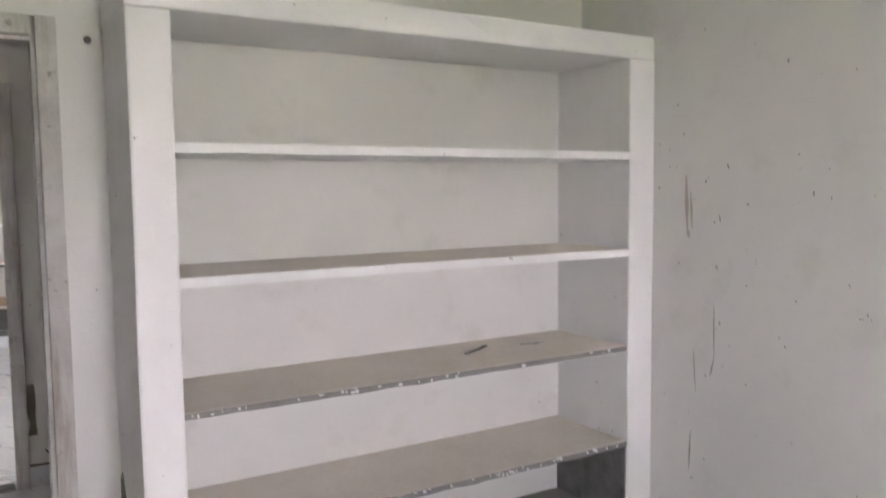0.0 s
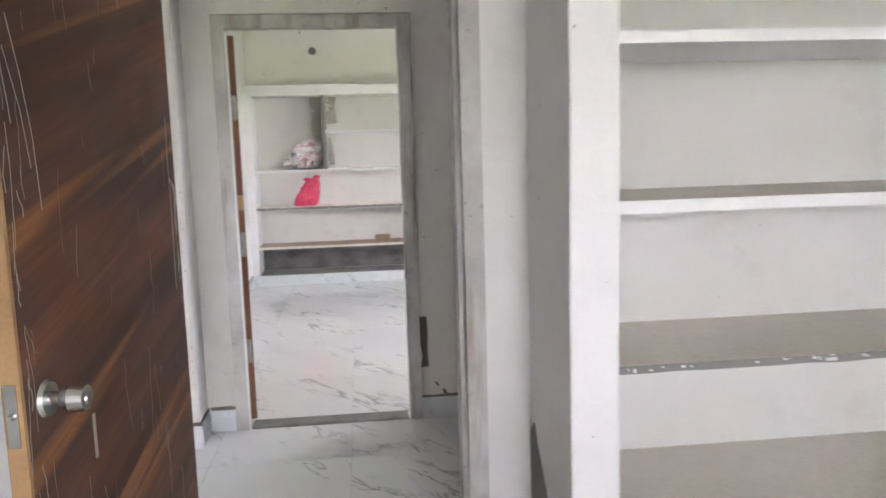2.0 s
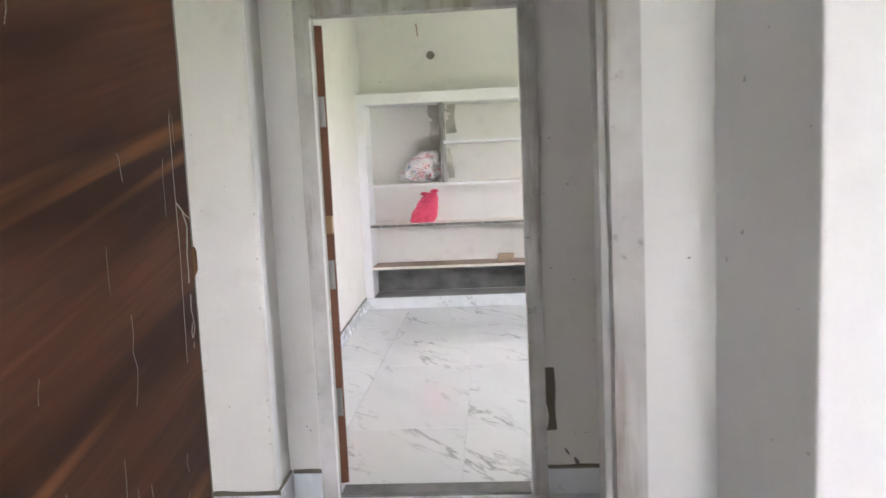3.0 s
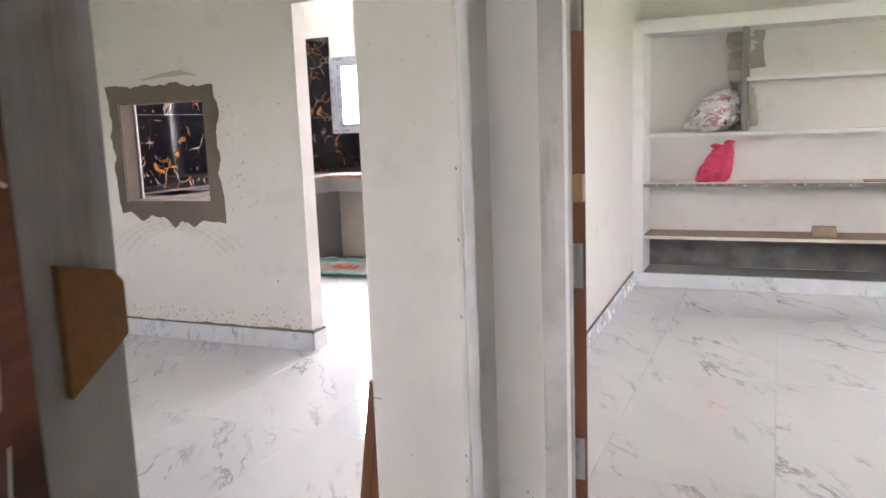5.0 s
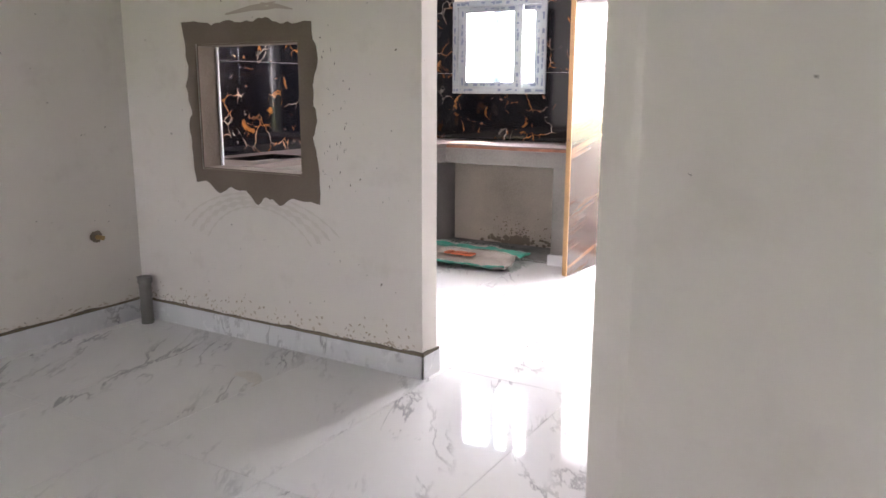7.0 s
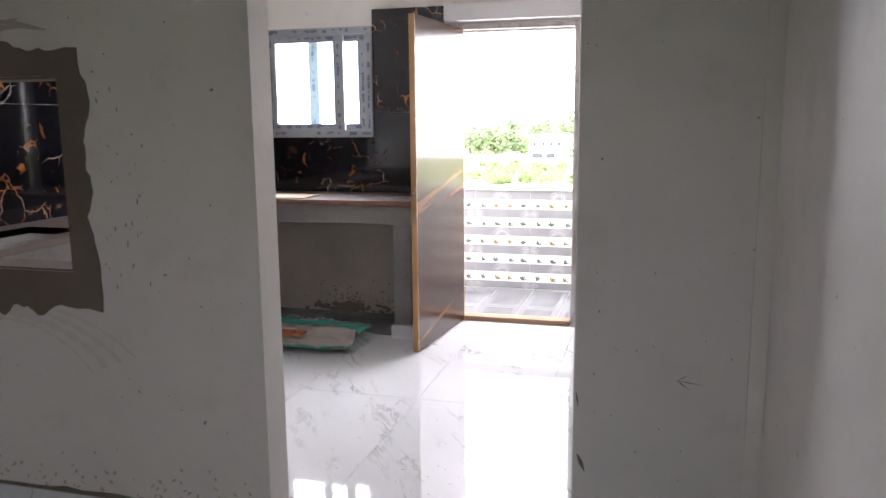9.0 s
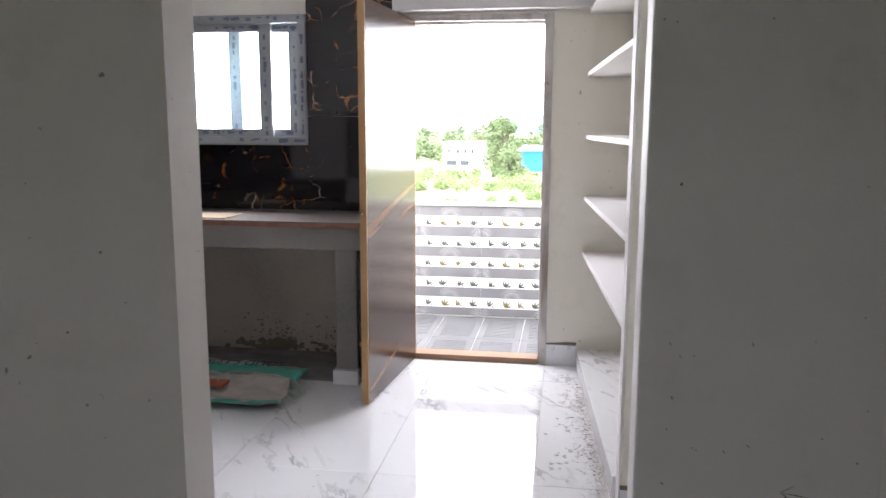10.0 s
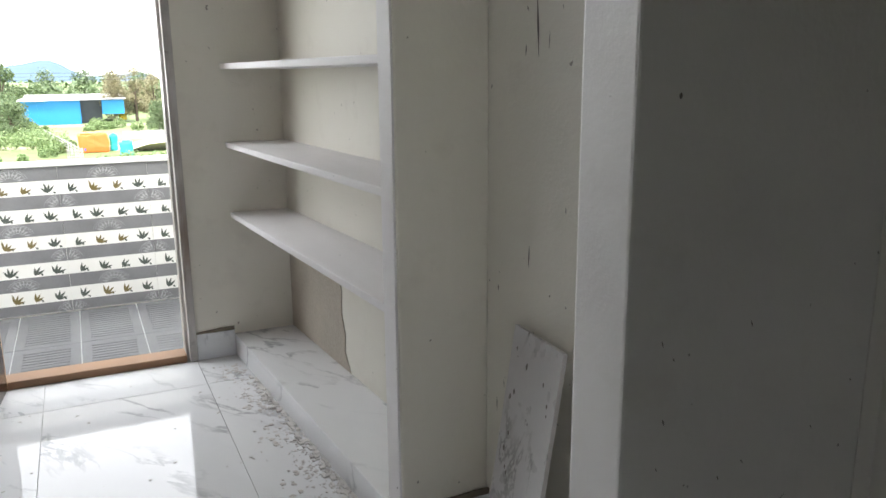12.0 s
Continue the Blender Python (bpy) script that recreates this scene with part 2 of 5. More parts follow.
# room with the large shelf unit
setting("wall_1", boxes((-0.55, 0.05, 3.46, 3.575, 0, H), (1.068, 3.33, 3.46, 3.575, 0, H), (0.05, 1.068, 3.46, 3.575, 2.148, H)), GREYWHITE, "off-white plastered wall with a doorway through it")
setting("wall_2", boxes((3.33, 3.50, -2.55, 5.17, 0, H)), GREYWHITE, "grey-white wall with dark scratches and smears")
# unseen wall; its opening is placed and sized for the sky light let in
setting("wall_3", boxes((-0.55, 1.0, -2.55, -2.40, 0, H), (1.95, 3.33, -2.55, -2.40, 0, H), (1.0, 1.95, -2.55, -2.40, 0, 1.15), (1.0, 1.95, -2.55, -2.40, 2.35, H)), GREYWHITE, "plain unseen wall with an assumed window opening")
setting("wall_4", boxes((-0.55, -0.42, -2.40, 3.48, 0, H)), GREYWHITE, "plain off-white wall beside the open door")
# corridor and bedroom
setting("wall_5", boxes((-0.146, 0.0, 5.17, 5.29, 0, H), (0.985, 3.33, 5.17, 5.29, 0, H), (0.0, 0.985, 5.17, 5.29, 2.135, H)), CREAM, "cream wall with a cement door frame set in it")
setting("column_wall", boxes((-0.432, -0.146, 4.95, 5.29, 0, H), bevel=0.012), CREAM, "cream plastered pier with a rounded white corner")
setting("corner_strip", boxes((-0.1465, -0.1425, 4.958, 5.03, 0.12, H), bevel=0.001), WHITE, "white strip down the corner of the pier", "trim")
setting("wall_6", boxes((1.62, 1.75, 3.60, 5.17, 0, H)), CREAM, "plain cream wall closing the passage")
setting("wall_7", prism([(-0.52, 5.12), (-0.45, 5.12), (-0.38, 5.29), (-0.505, 9.58), (-0.505, 10.08), (-0.57, 10.08), (-0.57, AY0), (-0.52, AY0)], 0, H), CREAM, "cream bedroom wall")
setting("wall_8", boxes((-0.57, 3.50, 9.96, 10.08, 0, H)), CREAM, "cream bedroom wall above the built-in shelves")
# out of view; window assumed from the bright bedroom, size set for its light
setting("wall_9", boxes((3.50, 3.65, 5.17, 6.9, 0, H), (3.50, 3.65, 7.9, 10.08, 0, H), (3.50, 3.65, 6.9, 7.9, 0, 1.12), (3.50, 3.65, 6.9, 7.9, 2.08, H)), CREAM, "unseen cream bedroom wall with an assumed window opening")
# hall and dining
setting("wall_10", boxes((-4.28, -4.13, 0.5, 10.5, 0, H)), CREAM, "cream dining room wall with grime above the skirting")
# never in view; opening added and sized to light hall and partition
setting("wall_11", boxes((-4.28, -3.8, 0.4, 0.55, 0, H), (-2.8, -0.55, 0.4, 0.55, 0, H), (-3.8, -2.8, 0.4, 0.55, 0, 0.95), (-3.8, -2.8, 0.4, 0.55, 2.0, H)), CREAM, "unseen cream hall wall with an added window opening")
NX0, NX1, NZ0, NZ1 = -3.53, -2.81, 0.945, 1.61
PY0, PY1, PXE = 7.17, 7.30, -2.094
setting("wall_12", boxes((-4.13, NX0, PY0, PY1, 0, H), (NX1, PXE, PY0, PY1, 0, H), (NX0, NX1, PY0, PY1, 0, NZ0), (NX0, NX1, PY0, PY1, NZ1, H), (PXE, -1.13, PY0, PY1, 2.13, H)), CREAM, "cream partition with a rough square serving hatch cut in it")
setting("wall_13", boxes((AX, -0.57, AY0, AY1, 0, H), (AX - 0.02, AX, PY1, AY1, 2.13, H), bevel=0.006), GREYWHITE, "grey-white wall at the kitchen opening")
# kitchen
WX0, WX1, WZ0, WZ1 = -3.79, -2.885, 1.345, 2.135
DX0, DX1, DZ1 = -2.29, -1.385, 2.115
KY = 10.37
setting("wall_14", boxes((-4.13, WX0, KY, KY + 0.13, 0, H), (WX0, WX1, KY, KY + 0.13, 0, WZ0), (WX0, WX1, KY, KY + 0.13, WZ1, H), (WX1, DX0, KY, KY + 0.13, 0, H), (DX0, DX1, KY, KY + 0.13, DZ1, H), (DX1, -0.90, KY, KY + 0.13, 0, H)), KITCHEN, "cream kitchen outer wall with a window and a balcony door")
setting("wall_15", lean(boxes((-0.90, -0.575, AY1, KY + 0.13, 0, H)), -0.7), KITCHEN, "cream kitchen wall behind the open shelves")
setting("door_lintel", boxes((DX0 - 0.04, -0.90, 10.29, KY, 2.135, 2.25), bevel=0.008), WHITE, "white painted lintel slab above the balcony door", "lintel")

# ---- doors ----
def door_frame(name, x0, x1, y0, y1, top, w, mat, label, rebate=1):
    """Two jambs and a head, each with a rebate for the leaf: on the y0 side (1) or the y1 side (-1)."""
    d = thing(name, (x0 + x1) / 2, (y0 + y1) / 2, 0, label, "door frame", kind="structure")
    ya, yb = (y0, y1) if rebate > 0 else (y1, y0)
    ym, s = ya + rebate * 0.05, 0.014
    for a, k in ((x0, 1), (x1, -1)):
        foot = [(a, ya), (a + k * (w - s), ya), (a + k * (w - s), ym), (a + k * w, ym), (a + k * w, yb), (a, yb)]
        part("jamb", ragged(prism(foot, 0, top), 3, 0.003), mat, d)
    lo, hi = sorted((ym, yb))
    b = box(x0 + w, x1 - w, lo, hi, top - w, top, 0.003)
    lo, hi = sorted((ya, ym))
    box(x0 + w, x1 - w, lo, hi, top - w + s, top, 0.003, bm=b)
    part("head", ragged(b, 2, 0.003), mat, d)
    return d


d1 = door_frame("door_1", 0.05, 1.068, 3.447, 3.592, 2.148, 0.075, FRAME_GREY, "worn grey-brown door frame of the room with the shelf unit")
d2 = door_frame("door_2", 0.0, 0.983, 5.15, 5.285, 2.13, 0.066, FRAME_GREY, "grey cement door frame of the bedroom, unpainted", -1)
part("threshold", box(0.075, 0.91, 5.16, 5.275, 0, 0.012, 0.002), CEMENT_DARK, d2, "dark stone strip with broken edge")
d3 = door_frame("door_3", DX0, DX1, 10.35, 10.47, DZ1, 0.05, FRAME_GREY, "pale grey balcony door frame with a brown sill")
part("sill", box(DX0 + 0.05, DX1 - 0.05, 10.355, 10.47, 0, 0.036, 0.004), plain("brown_sill", (0.30, 0.17, 0.09), 0.5, vary=0.3, scale=14), d3, "brown wooden sill")


# walnut leaf, standing square to the wall
leaf1 = thing("walnut_door", 0.128, 3.485, 0, "open dark walnut laminate door, scratched, with steel knob", "door")
leaf1.rotation_euler = (0, 0, radians(-6.0))
l1 = part("leaf", box(0.128, 0.165, 2.60, 3.487, 0.012, 2.07, 0.002), WALNUT, leaf1)
part("edge_lipping", box(0.128, 0.165, 2.588, 2.60, 0.012, 2.07, 0.002), TAN, leaf1, "pale bare wood edge with torn film")
plate = part("latch_plate", box(0.136, 0.157, 2.583, 2.589, 0.93, 1.05, 0.001), STEEL, leaf1, "steel latch plate")
part("latch_bolt", cyl((0.1465, 2.585, 0.99), (0.1465, 2.572, 0.99), 0.007, 0.005), STEEL, plate)
KZ, KYY = 0.995, 2.675
knob = part("knob_rose", cyl((0.165, KYY, KZ), (0.173, KYY, KZ), 0.038, 0.033, 32), STEEL, leaf1, "round steel rose", smooth=False)
kb = cyl((0.172, KYY, KZ), (0.195, KYY, KZ), 0.015, 0.013, 24)
cyl((0.193, KYY, KZ), (0.215, KYY, KZ), 0.015, 0.030, 28, kb)
cyl((0.215, KYY, KZ), (0.243, KYY, KZ), 0.030, 0.025, 28, kb)
part("knob", kb, STEEL, knob)
part("knob_centre", cyl((0.2425, KYY, KZ), (0.247, KYY, KZ), 0.012, 0.010, 20), STEEL, knob)
b = prism([(3.535, 1.297), (3.535, 1.202), (3.579, 1.228), (3.590, 1.236), (3.590, 1.276), (3.581, 1.286)], 0.110, 0.132)
b.transform(Matrix(((0, 0, 1, 0), (1, 0, 0, 0), (0, 1, 0, 0), (0, 0, 0, 1))))
part("stop_block", b, plain("orange_wood", (0.42, 0.19, 0.065), 0.5, vary=0.35, scale=16), d1, "small orange-brown wooden block with a slanted foot")
FILM = plain("torn_film", (0.55, 0.52, 0.47), 0.5, vary=0.2)
part("film_strip", box(0.165, 0.1665, 2.85, 2.862, 0.80, 0.90, 0.0004), FILM, leaf1, "strip of pale tape")
rnd = random.Random(5)
scr = bmesh.new()
for i in range(90):
    y, z, n = rnd.uniform(2.61, 3.45), rnd.uniform(0.1, 2.02), rnd.randint(2, 6)
    if i < 38:
        y = 2.612 + abs(rnd.gauss(0, 0.012))
    ln, w = rnd.uniform(0.012, 0.04), rnd.uniform(0.0003, 0.0009) * (1.8 if i < 38 else 1)
    for k in range(n):
        y2, z2 = y + rnd.gauss(0, 0.0045), z - ln
        q = [scr.verts.new((0.1656, y + dy, zz)) for dy, zz in ((-w, z), (w, z))] + [scr.verts.new((0.1656, y2 + dy, z2)) for dy in (w, -w)]
        scr.faces.new(q)
        y, z = y2, z2
part("scratches", scr, FILM, leaf1, "pale drips and scratches")


def strand(rows, rad):
    b = bmesh.new()
    for (y0, z0), (y1, z1) in zip(rows, rows[1:]):
        cyl((0.1655, y0, z0), (0.1655, y1, z1), rad, rad * 0.9, 6, b)
    return part("glue_strand", b, FILM, leaf1, "dried pale strand of glue")


strand([(3.436, 1.56), (3.435, 1.43), (3.437, 1.30), (3.429, 1.07)], 0.0006)
strand([(3.435, 1.390), (3.452, 1.377), (3.468, 1.363), (3.483, 1.356)], 0.0017)
strand([(3.458, 1.368), (3.470, 1.345), (3.472, 1.335), (3.463, 1.283), (3.464, 1.252), (3.462, 1.225)], 0.0015)
strand([(3.465, 1.202), (3.462, 1.171), (3.471, 1.140), (3.470, 1.128), (3.460, 1.112), (3.457, 1.125), (3.461, 1.139), (3.468, 1.146)], 0.0010)
strand([(3.464, 1.104), (3.461, 1.098), (3.463, 1.091)], 0.0009)
strand([(2.66, 1.72), (2.69, 1.62), (2.715, 1.50), (2.725, 1.36)], 0.0008)
strand([(2.64, 1.66), (2.68, 1.55), (2.70, 1.44)], 0.0007)

def hinge_plate(parent, x0, x1, y, z0, z1):
    h = part("hinge", box(x0, x1, y - 0.003, y, z0, z1, 0.0008), STEEL, parent, "worn steel butt hinge")
    for z in (0.15, 0.5, 0.85):
        zz = z0 + (z1 - z0) * z
        part("screw", cyl(((x0 + x1) / 2, y - 0.003, zz), ((x0 + x1) / 2, y - 0.0045, zz), 0.0035, 0.003, 10), STEEL, h)


# bedroom leaf, folded back towards the wall
leaf2 = thing("bedroom_door", 0.0, 5.7, 0, "brown wooden bedroom door folded back towards the wall", "door")
h2, t2 = Vector((0.087, 5.302)), Vector((-0.225, 6.036))
a2 = (t2 - h2).normalized()
s2 = Vector((a2.y, -a2.x)) * -0.036
part("leaf", prism([tuple(h2), tuple(t2), tuple(t2 + s2), tuple(h2 + s2)], 0.012, 2.05), REDWOOD, leaf2)
for z in (0.33, 0.91, 1.62):
    hinge_plate(leaf2, 0.052, 0.083, 5.2855, z, z + 0.13)
part("stop_block", box(0.060, 0.090, 5.255, 5.290, 1.158, 1.235, 0.004), TAN, leaf2, "pale wooden stop block")
part("catch", box(0.044, 0.060, 5.250, 5.290, 1.162, 1.228, 0.002), STEEL, leaf2, "steel door catch")
part("seal", box(0.0665, 0.074, 5.150, 5.158, 0, 2.05), WHITE, d2, "pale beading along the frame")
cp = ragged(box(0.984, 1.025, 5.1645, 5.1705, 0.28, 0.56), 4, 0.022, 11, 3)
tagged(part("broken_plaster", cp, PATCH), "broken patch of bare plaster beside the frame", "plaster patch", kind="structure")

# balcony leaf
leaf3 = thing("balcony_door", -2.28, 10.0, 0, "open brown laminate balcony door with tan wooden edges", "door")
hinge, tip = Vector((-2.238, 10.36)), Vector((-2.322, 9.492))
ax = (tip - hinge).normalized()
sd = Vector((ax.y, -ax.x))
def leaf_point(u, v):
    return tuple(hinge + ax * u + sd * v)
LL = (tip - hinge).length
part("leaf", prism([leaf_point(0.012, -0.036), leaf_point(0.012, 0), leaf_point(LL, 0), leaf_point(LL, -0.036)], 0.008, 2.085), TEAK, leaf3)
part("edge_lipping", prism([leaf_point(LL, -0.036), leaf_point(LL, 0), leaf_point(LL + 0.012, 0), leaf_point(LL + 0.012, -0.036)], 0.008, 2.085), TAN, leaf3, "tan wooden edge")
part("edge_lipping", prism([leaf_point(0.0, -0.036), leaf_point(0.0, 0), leaf_point(0.011, 0), leaf_point(0.011, -0.036)], 0.008, 2.085), TAN, leaf3, "tan wooden edge")
part("bolt", cyl((*leaf_point(LL + 0.012, -0.018), 1.02), (*leaf_point(LL + 0.020, -0.018), 1.02), 0.006), STEEL, leaf3, "steel latch bolt")
part("tape", prism([leaf_point(LL * 0.52, 0.0006), leaf_point(LL * 0.52, 0.0012), leaf_point(LL * 0.535, 0.0012), leaf_point(LL * 0.535, 0.0006)], 1.30, 1.42), FILM, leaf3)

# ---- built-in shelves of the first room ----
SY, SB = 2.99, 3.48
unit = thing("built_in_shelf", 2.26, 3.2, 0, "large white plastered built-in shelf unit, empty and dusty", "shelf")
part("post", ragged(box(1.208, 1.337, SY, SB, 0, 2.11, 0.008), 5, 0.004, 11), WHITE, unit)
part("post", ragged(box(3.188, 3.33, SY, SB, 0, 2.11, 0.008), 5, 0.003, 11), WHITE, unit)
part("top_beam", ragged(box(1.208, 3.33, SY, SB, 2.11, 2.208, 0.008), 12, 0.004, 13), WHITE, unit)


def shelf_board(name, x0, x1, y0, y1, z, th, parent, edge, top, rough_edge=0.0, seed=0, along="x", label=""):
    """A plastered shelf: dusty top, painted underside, and a front edge that is clean or chipped."""
    b = bmesh.new()
    n = 40
    prof = ((y0, z - th), (y0, z), (y1, z), (y1, z - th))
    rows = []
    for i in range(n + 1):
        x = x0 + (x1 - x0) * i / n
        j = noise.noise(Vector((x * 14, seed, 0))) * rough_edge
        k = noise.noise(Vector((x * 9, seed + 7, 3))) * rough_edge * 0.8
        rows.append([b.verts.new((x, y + (j if a < 2 else 0), zz + (k if a == 0 else 0))) for a, (y, zz) in enumerate(prof)])
    for p, q in zip(rows, rows[1:]):
        for a in range(4):
            f = b.faces.new((p[a], q[a], q[(a + 1) % 4], p[(a + 1) % 4]))
            f.material_index = {0: 1, 1: 2}.get(a, 0)
    b.faces.new(rows[0]), b.faces.new(rows[-1][::-1])
    return part(name, b, [WHITE, edge, top], parent, label)


def chips(parent, x0, x1, y, z, th, count, mat, seed, name="paint_chips"):
    """Flakes of paint left on a broken shelf edge, one joined piece."""
    r, b = random.Random(seed), bmesh.new()
    for i in range(count):
        x, w, hh = r.uniform(x0, x1), r.uniform(0.003, 0.014), r.uniform(0.002, th * 0.45)
        zz = z - r.uniform(0, th * 0.5)
        box(x, x + w, y - r.uniform(0.002, 0.007), y + 0.004, zz - hh, zz, bm=b)
    ragged(b, 0, 0.003, 30)
    return tagged(part(name, b, mat, parent), kind="stuff")


shelf_board("shelf", 1.33, 3.195, SY + 0.004, SB, 1.72, 0.03, unit, WHITE, DUSTY, 0.003, 1)
shelf_board("shelf", 1.33, 3.195, SY + 0.004, SB, 1.31, 0.032, unit, WHITE, DUSTY, 0.004, 2)
sb = shelf_board("shelf", 1.33, 3.195, SY + 0.006, SB, 0.89, 0.022, unit, CEMENT, DUSTY, 0.006, 3, label="dusty shelf with a chipped raw edge")
chips(sb, 1.34, 3.18, SY + 0.006, 0.89, 0.022, 26, WHITE, 4)
sb = shelf_board("shelf", 1.33, 3.195, SY + 0.006, SB, 0.47, 0.024, unit, CEMENT, DUSTY, 0.007, 5, label="dusty shelf with a chipped raw edge")
chips(sb, 1.34, 3.18, SY + 0.006, 0.47, 0.024, 44, WHITE, 6)
part("plinth", box(1.34, 3.185, SY + 0.03, SB, 0, 0.11), CEMENT, unit)
part("raw_lining", boxes((1.337, 3.188, SB - 0.006, SB, 0.11, 0.444), (3.182, 3.19, SY + 0.01, SB - 0.006, 0.11, 0.444), (1.335, 1.343, SY + 0.01, SB - 0.006, 0.11, 0.444)), CEMENT_DARK, unit, "dark raw cement below the lowest shelf")
gp = bmesh.new()
prof = [(2.995, 0.0), (3.45, 0.0), (3.45, 0.56), (3.41, 0.60), (3.36, 0.53), (3.28, 0.46), (3.20, 0.40), (3.12, 0.33), (3.05, 0.29), (2.995, 0.26)]
va, vb = [gp.verts.new((1.2045, y, z)) for y, z in prof], [gp.verts.new((1.2085, y, z)) for y, z in prof]
gp.faces.new(va), gp.faces.new(vb[::-1])
for i in range(len(prof)):
    k = (i + 1) % len(prof)
    gp.faces.new((va[i], va[k], vb[k], vb[i]))
part("bare_patch", gp, CEMENT, unit, "bare grey cement patch")
# offcuts of steel left on the shelf
for (x, y, a, ln) in ((2.58, 3.27, 28, 0.15), (2.86, 3.26, -20, 0.08)):
    t = thing("steel_offcut", x, y, 0.89, "small bent steel offcut lying on a dusty shelf", "metal offcut", "offcuts on the shelf")
    b = box(-ln / 2, ln / 2, -0.008, 0.008, 0.0, 0.004, 0.001)
    join(b, box(ln / 2 - 0.01, ln / 2 + 0.03, -0.008, 0.008, 0.003, 0.007, 0.001))
    b.transform(Matrix.Translation((x, y, 0.8905)) @ Matrix.Rotation(radians(a), 4, "Z"))
    part("strip", b, STEEL if ln < 0.1 else PVC, t)


def strokes(name, plane, at, rows, mat, label, category="wall mark"):
    """Marks on an upright wall: rows of (u0, z0, u1, z1, width) along the wall at its face."""
    b = bmesh.new()
    for u0, z0, u1, z1, w in rows:
        d = Vector((u1 - u0, z1 - z0))
        nrm = Vector((-d.y, d.x)).normalized() * w / 2
        pts = [Vector((u0, z0)) + nrm * 0.3, Vector(((u0 + u1) / 2, (z0 + z1) / 2)) + nrm, Vector((u1, z1)) + nrm * 0.2, Vector((u1, z1)) - nrm * 0.2, Vector(((u0 + u1) / 2, (z0 + z1) / 2)) - nrm, Vector((u0, z0)) - nrm * 0.3]
        b.faces.new([b.verts.new((at, p.x, p.y) if plane == "x" else (p.x, at, p.y)) for p in pts])
    ob = part(name, lean(b) if plane == "x" and at < 0 else b, mat)
    return tagged(ob, label, category, kind="stuff")


SCRATCH = plain("scratch", (0.16, 0.145, 0.13), 0.8)
SMEAR = plain("smear", (0.50, 0.44, 0.39), 0.8, vary=0.15)
strokes("wall_scratches", "x", 3.3285, [(2.81, 1.62, 2.80, 1.38, 0.022), (2.785, 1.55, 2.775, 1.40, 0.014), (2.80, 1.40, 2.79, 1.36, 0.02)], SMEAR, "brown rubbed smears on the wall")
rnd = random.Random(8)
rows = [(2.66, 1.10, 2.655, 0.88, 0.005), (2.655, 0.88, 2.675, 0.80, 0.006), (2.76, 0.9, 2.745, 0.72, 0.004), (2.77, 0.55, 2.775, 0.38, 0.007), (2.64, 1.46, 2.635, 1.43, 0.006), (2.605, 1.66, 2.60, 1.64, 0.007)]
for i in range(46):
    y, z = rnd.uniform(1.4, 2.95), rnd.uniform(0.3, 2.2)
    rows.append((y, z, y + rnd.uniform(-0.006, 0.006), z - rnd.uniform(0.004, 0.02), rnd.uniform(0.003, 0.006)))
strokes("wall_scratches", "x", 3.3288, rows, SCRATCH, "thin dark scratches and nicks on the wall")
# dark disc on the uncut wall; its colour stands for the hole's inner shade
nail = cyl((1.163, 3.46, 2.085), (1.163, 3.452, 2.085), 0.012, 0.010, 12)
tagged(part("wall_hole", nail, SCRATCH), "small dark screw hole in the wall", "screw hole")

# ---- bedroom shelves ----
BY, BB = 9.58, 9.96
unit = thing("bedroom_shelf", 1.5, 9.7, 0, "white built-in bedroom shelves with raw cement patches", "shelf")
part("post", box(-0.53, -0.42, BY, BB, 0.114, 2.037, 0.006), WHITE, unit)
part("top_beam", box(-0.53, 3.5, BY, BB, 2.037, 2.146, 0.006), WHITE, unit)
part("base_ledge", box(-0.53, 3.5, BY - 0.01, BB, 0, 0.114, 0.004), MARBLE_SKIRT, unit, "white marble skirting ledge")

SMEARED = plain("smeared_cement", (0.50, 0.47, 0.415), 0.9, vary=0.4, scale=10, relief=0.4)
BOARD_TOP = plain("brown_board_top", (0.36, 0.25, 0.18), 0.7, vary=0.25, scale=9)
for z, x0, e, t in ((0.425, -0.42, DUSTY, BOARD_TOP), (0.85, -0.42, CEMENT, DUSTY), (1.25, -0.42, WHITE, DUSTY), (1.66, 0.35, WHITE, DUSTY)):
    sb = shelf_board("shelf", x0, 3.5, BY, BB, z, 0.026, unit, e, t, 0.004, z * 10)
    if z < 1.2:
        chips(sb, x0, 2.0, BY, z, 0.026, 30, WHITE, int(z * 100))
part("divider", ragged(box(0.318, 0.352, BY, BB, 1.25, 2.037, 0.003), 3, 0.004), CEMENT, unit, "raw grey cement divider")
part("cement_smear", ragged(box(0.20, 0.318, BB - 0.006, BB - 0.001, 1.25, 2.06), 9, 0.04, 6, 2), SMEARED, unit, "cement smeared on the wall")
part("cement_smear", boxes((0.352, 0.355, BY + 0.01, BB, 1.25, 2.06)), CEMENT, unit)
part("cement_smear", ragged(box(0.352, 0.43, BB - 0.006, BB - 0.001, 1.28, 1.58), 7, 0.035, 8, 4), SMEARED, unit)
part("cement_smear", ragged(box(0.352, 0.46, BB - 0.006, BB - 0.001, 1.74, 2.05), 7, 0.0355, 8, 9), SMEARED, unit)
part("raw_lining", ragged(box(-0.42, 3.5, BB - 0.02, BB, 0.119, 0.40), 6, 0.006, 5), CEMENT_DARK, unit, "dark raw cement under the lowest shelf")
part("ledge_top", box(-0.42, 3.5, BY + 0.005, BB - 0.02, 0.114, 0.119), CEMENT, unit, "dusty grey ledge")


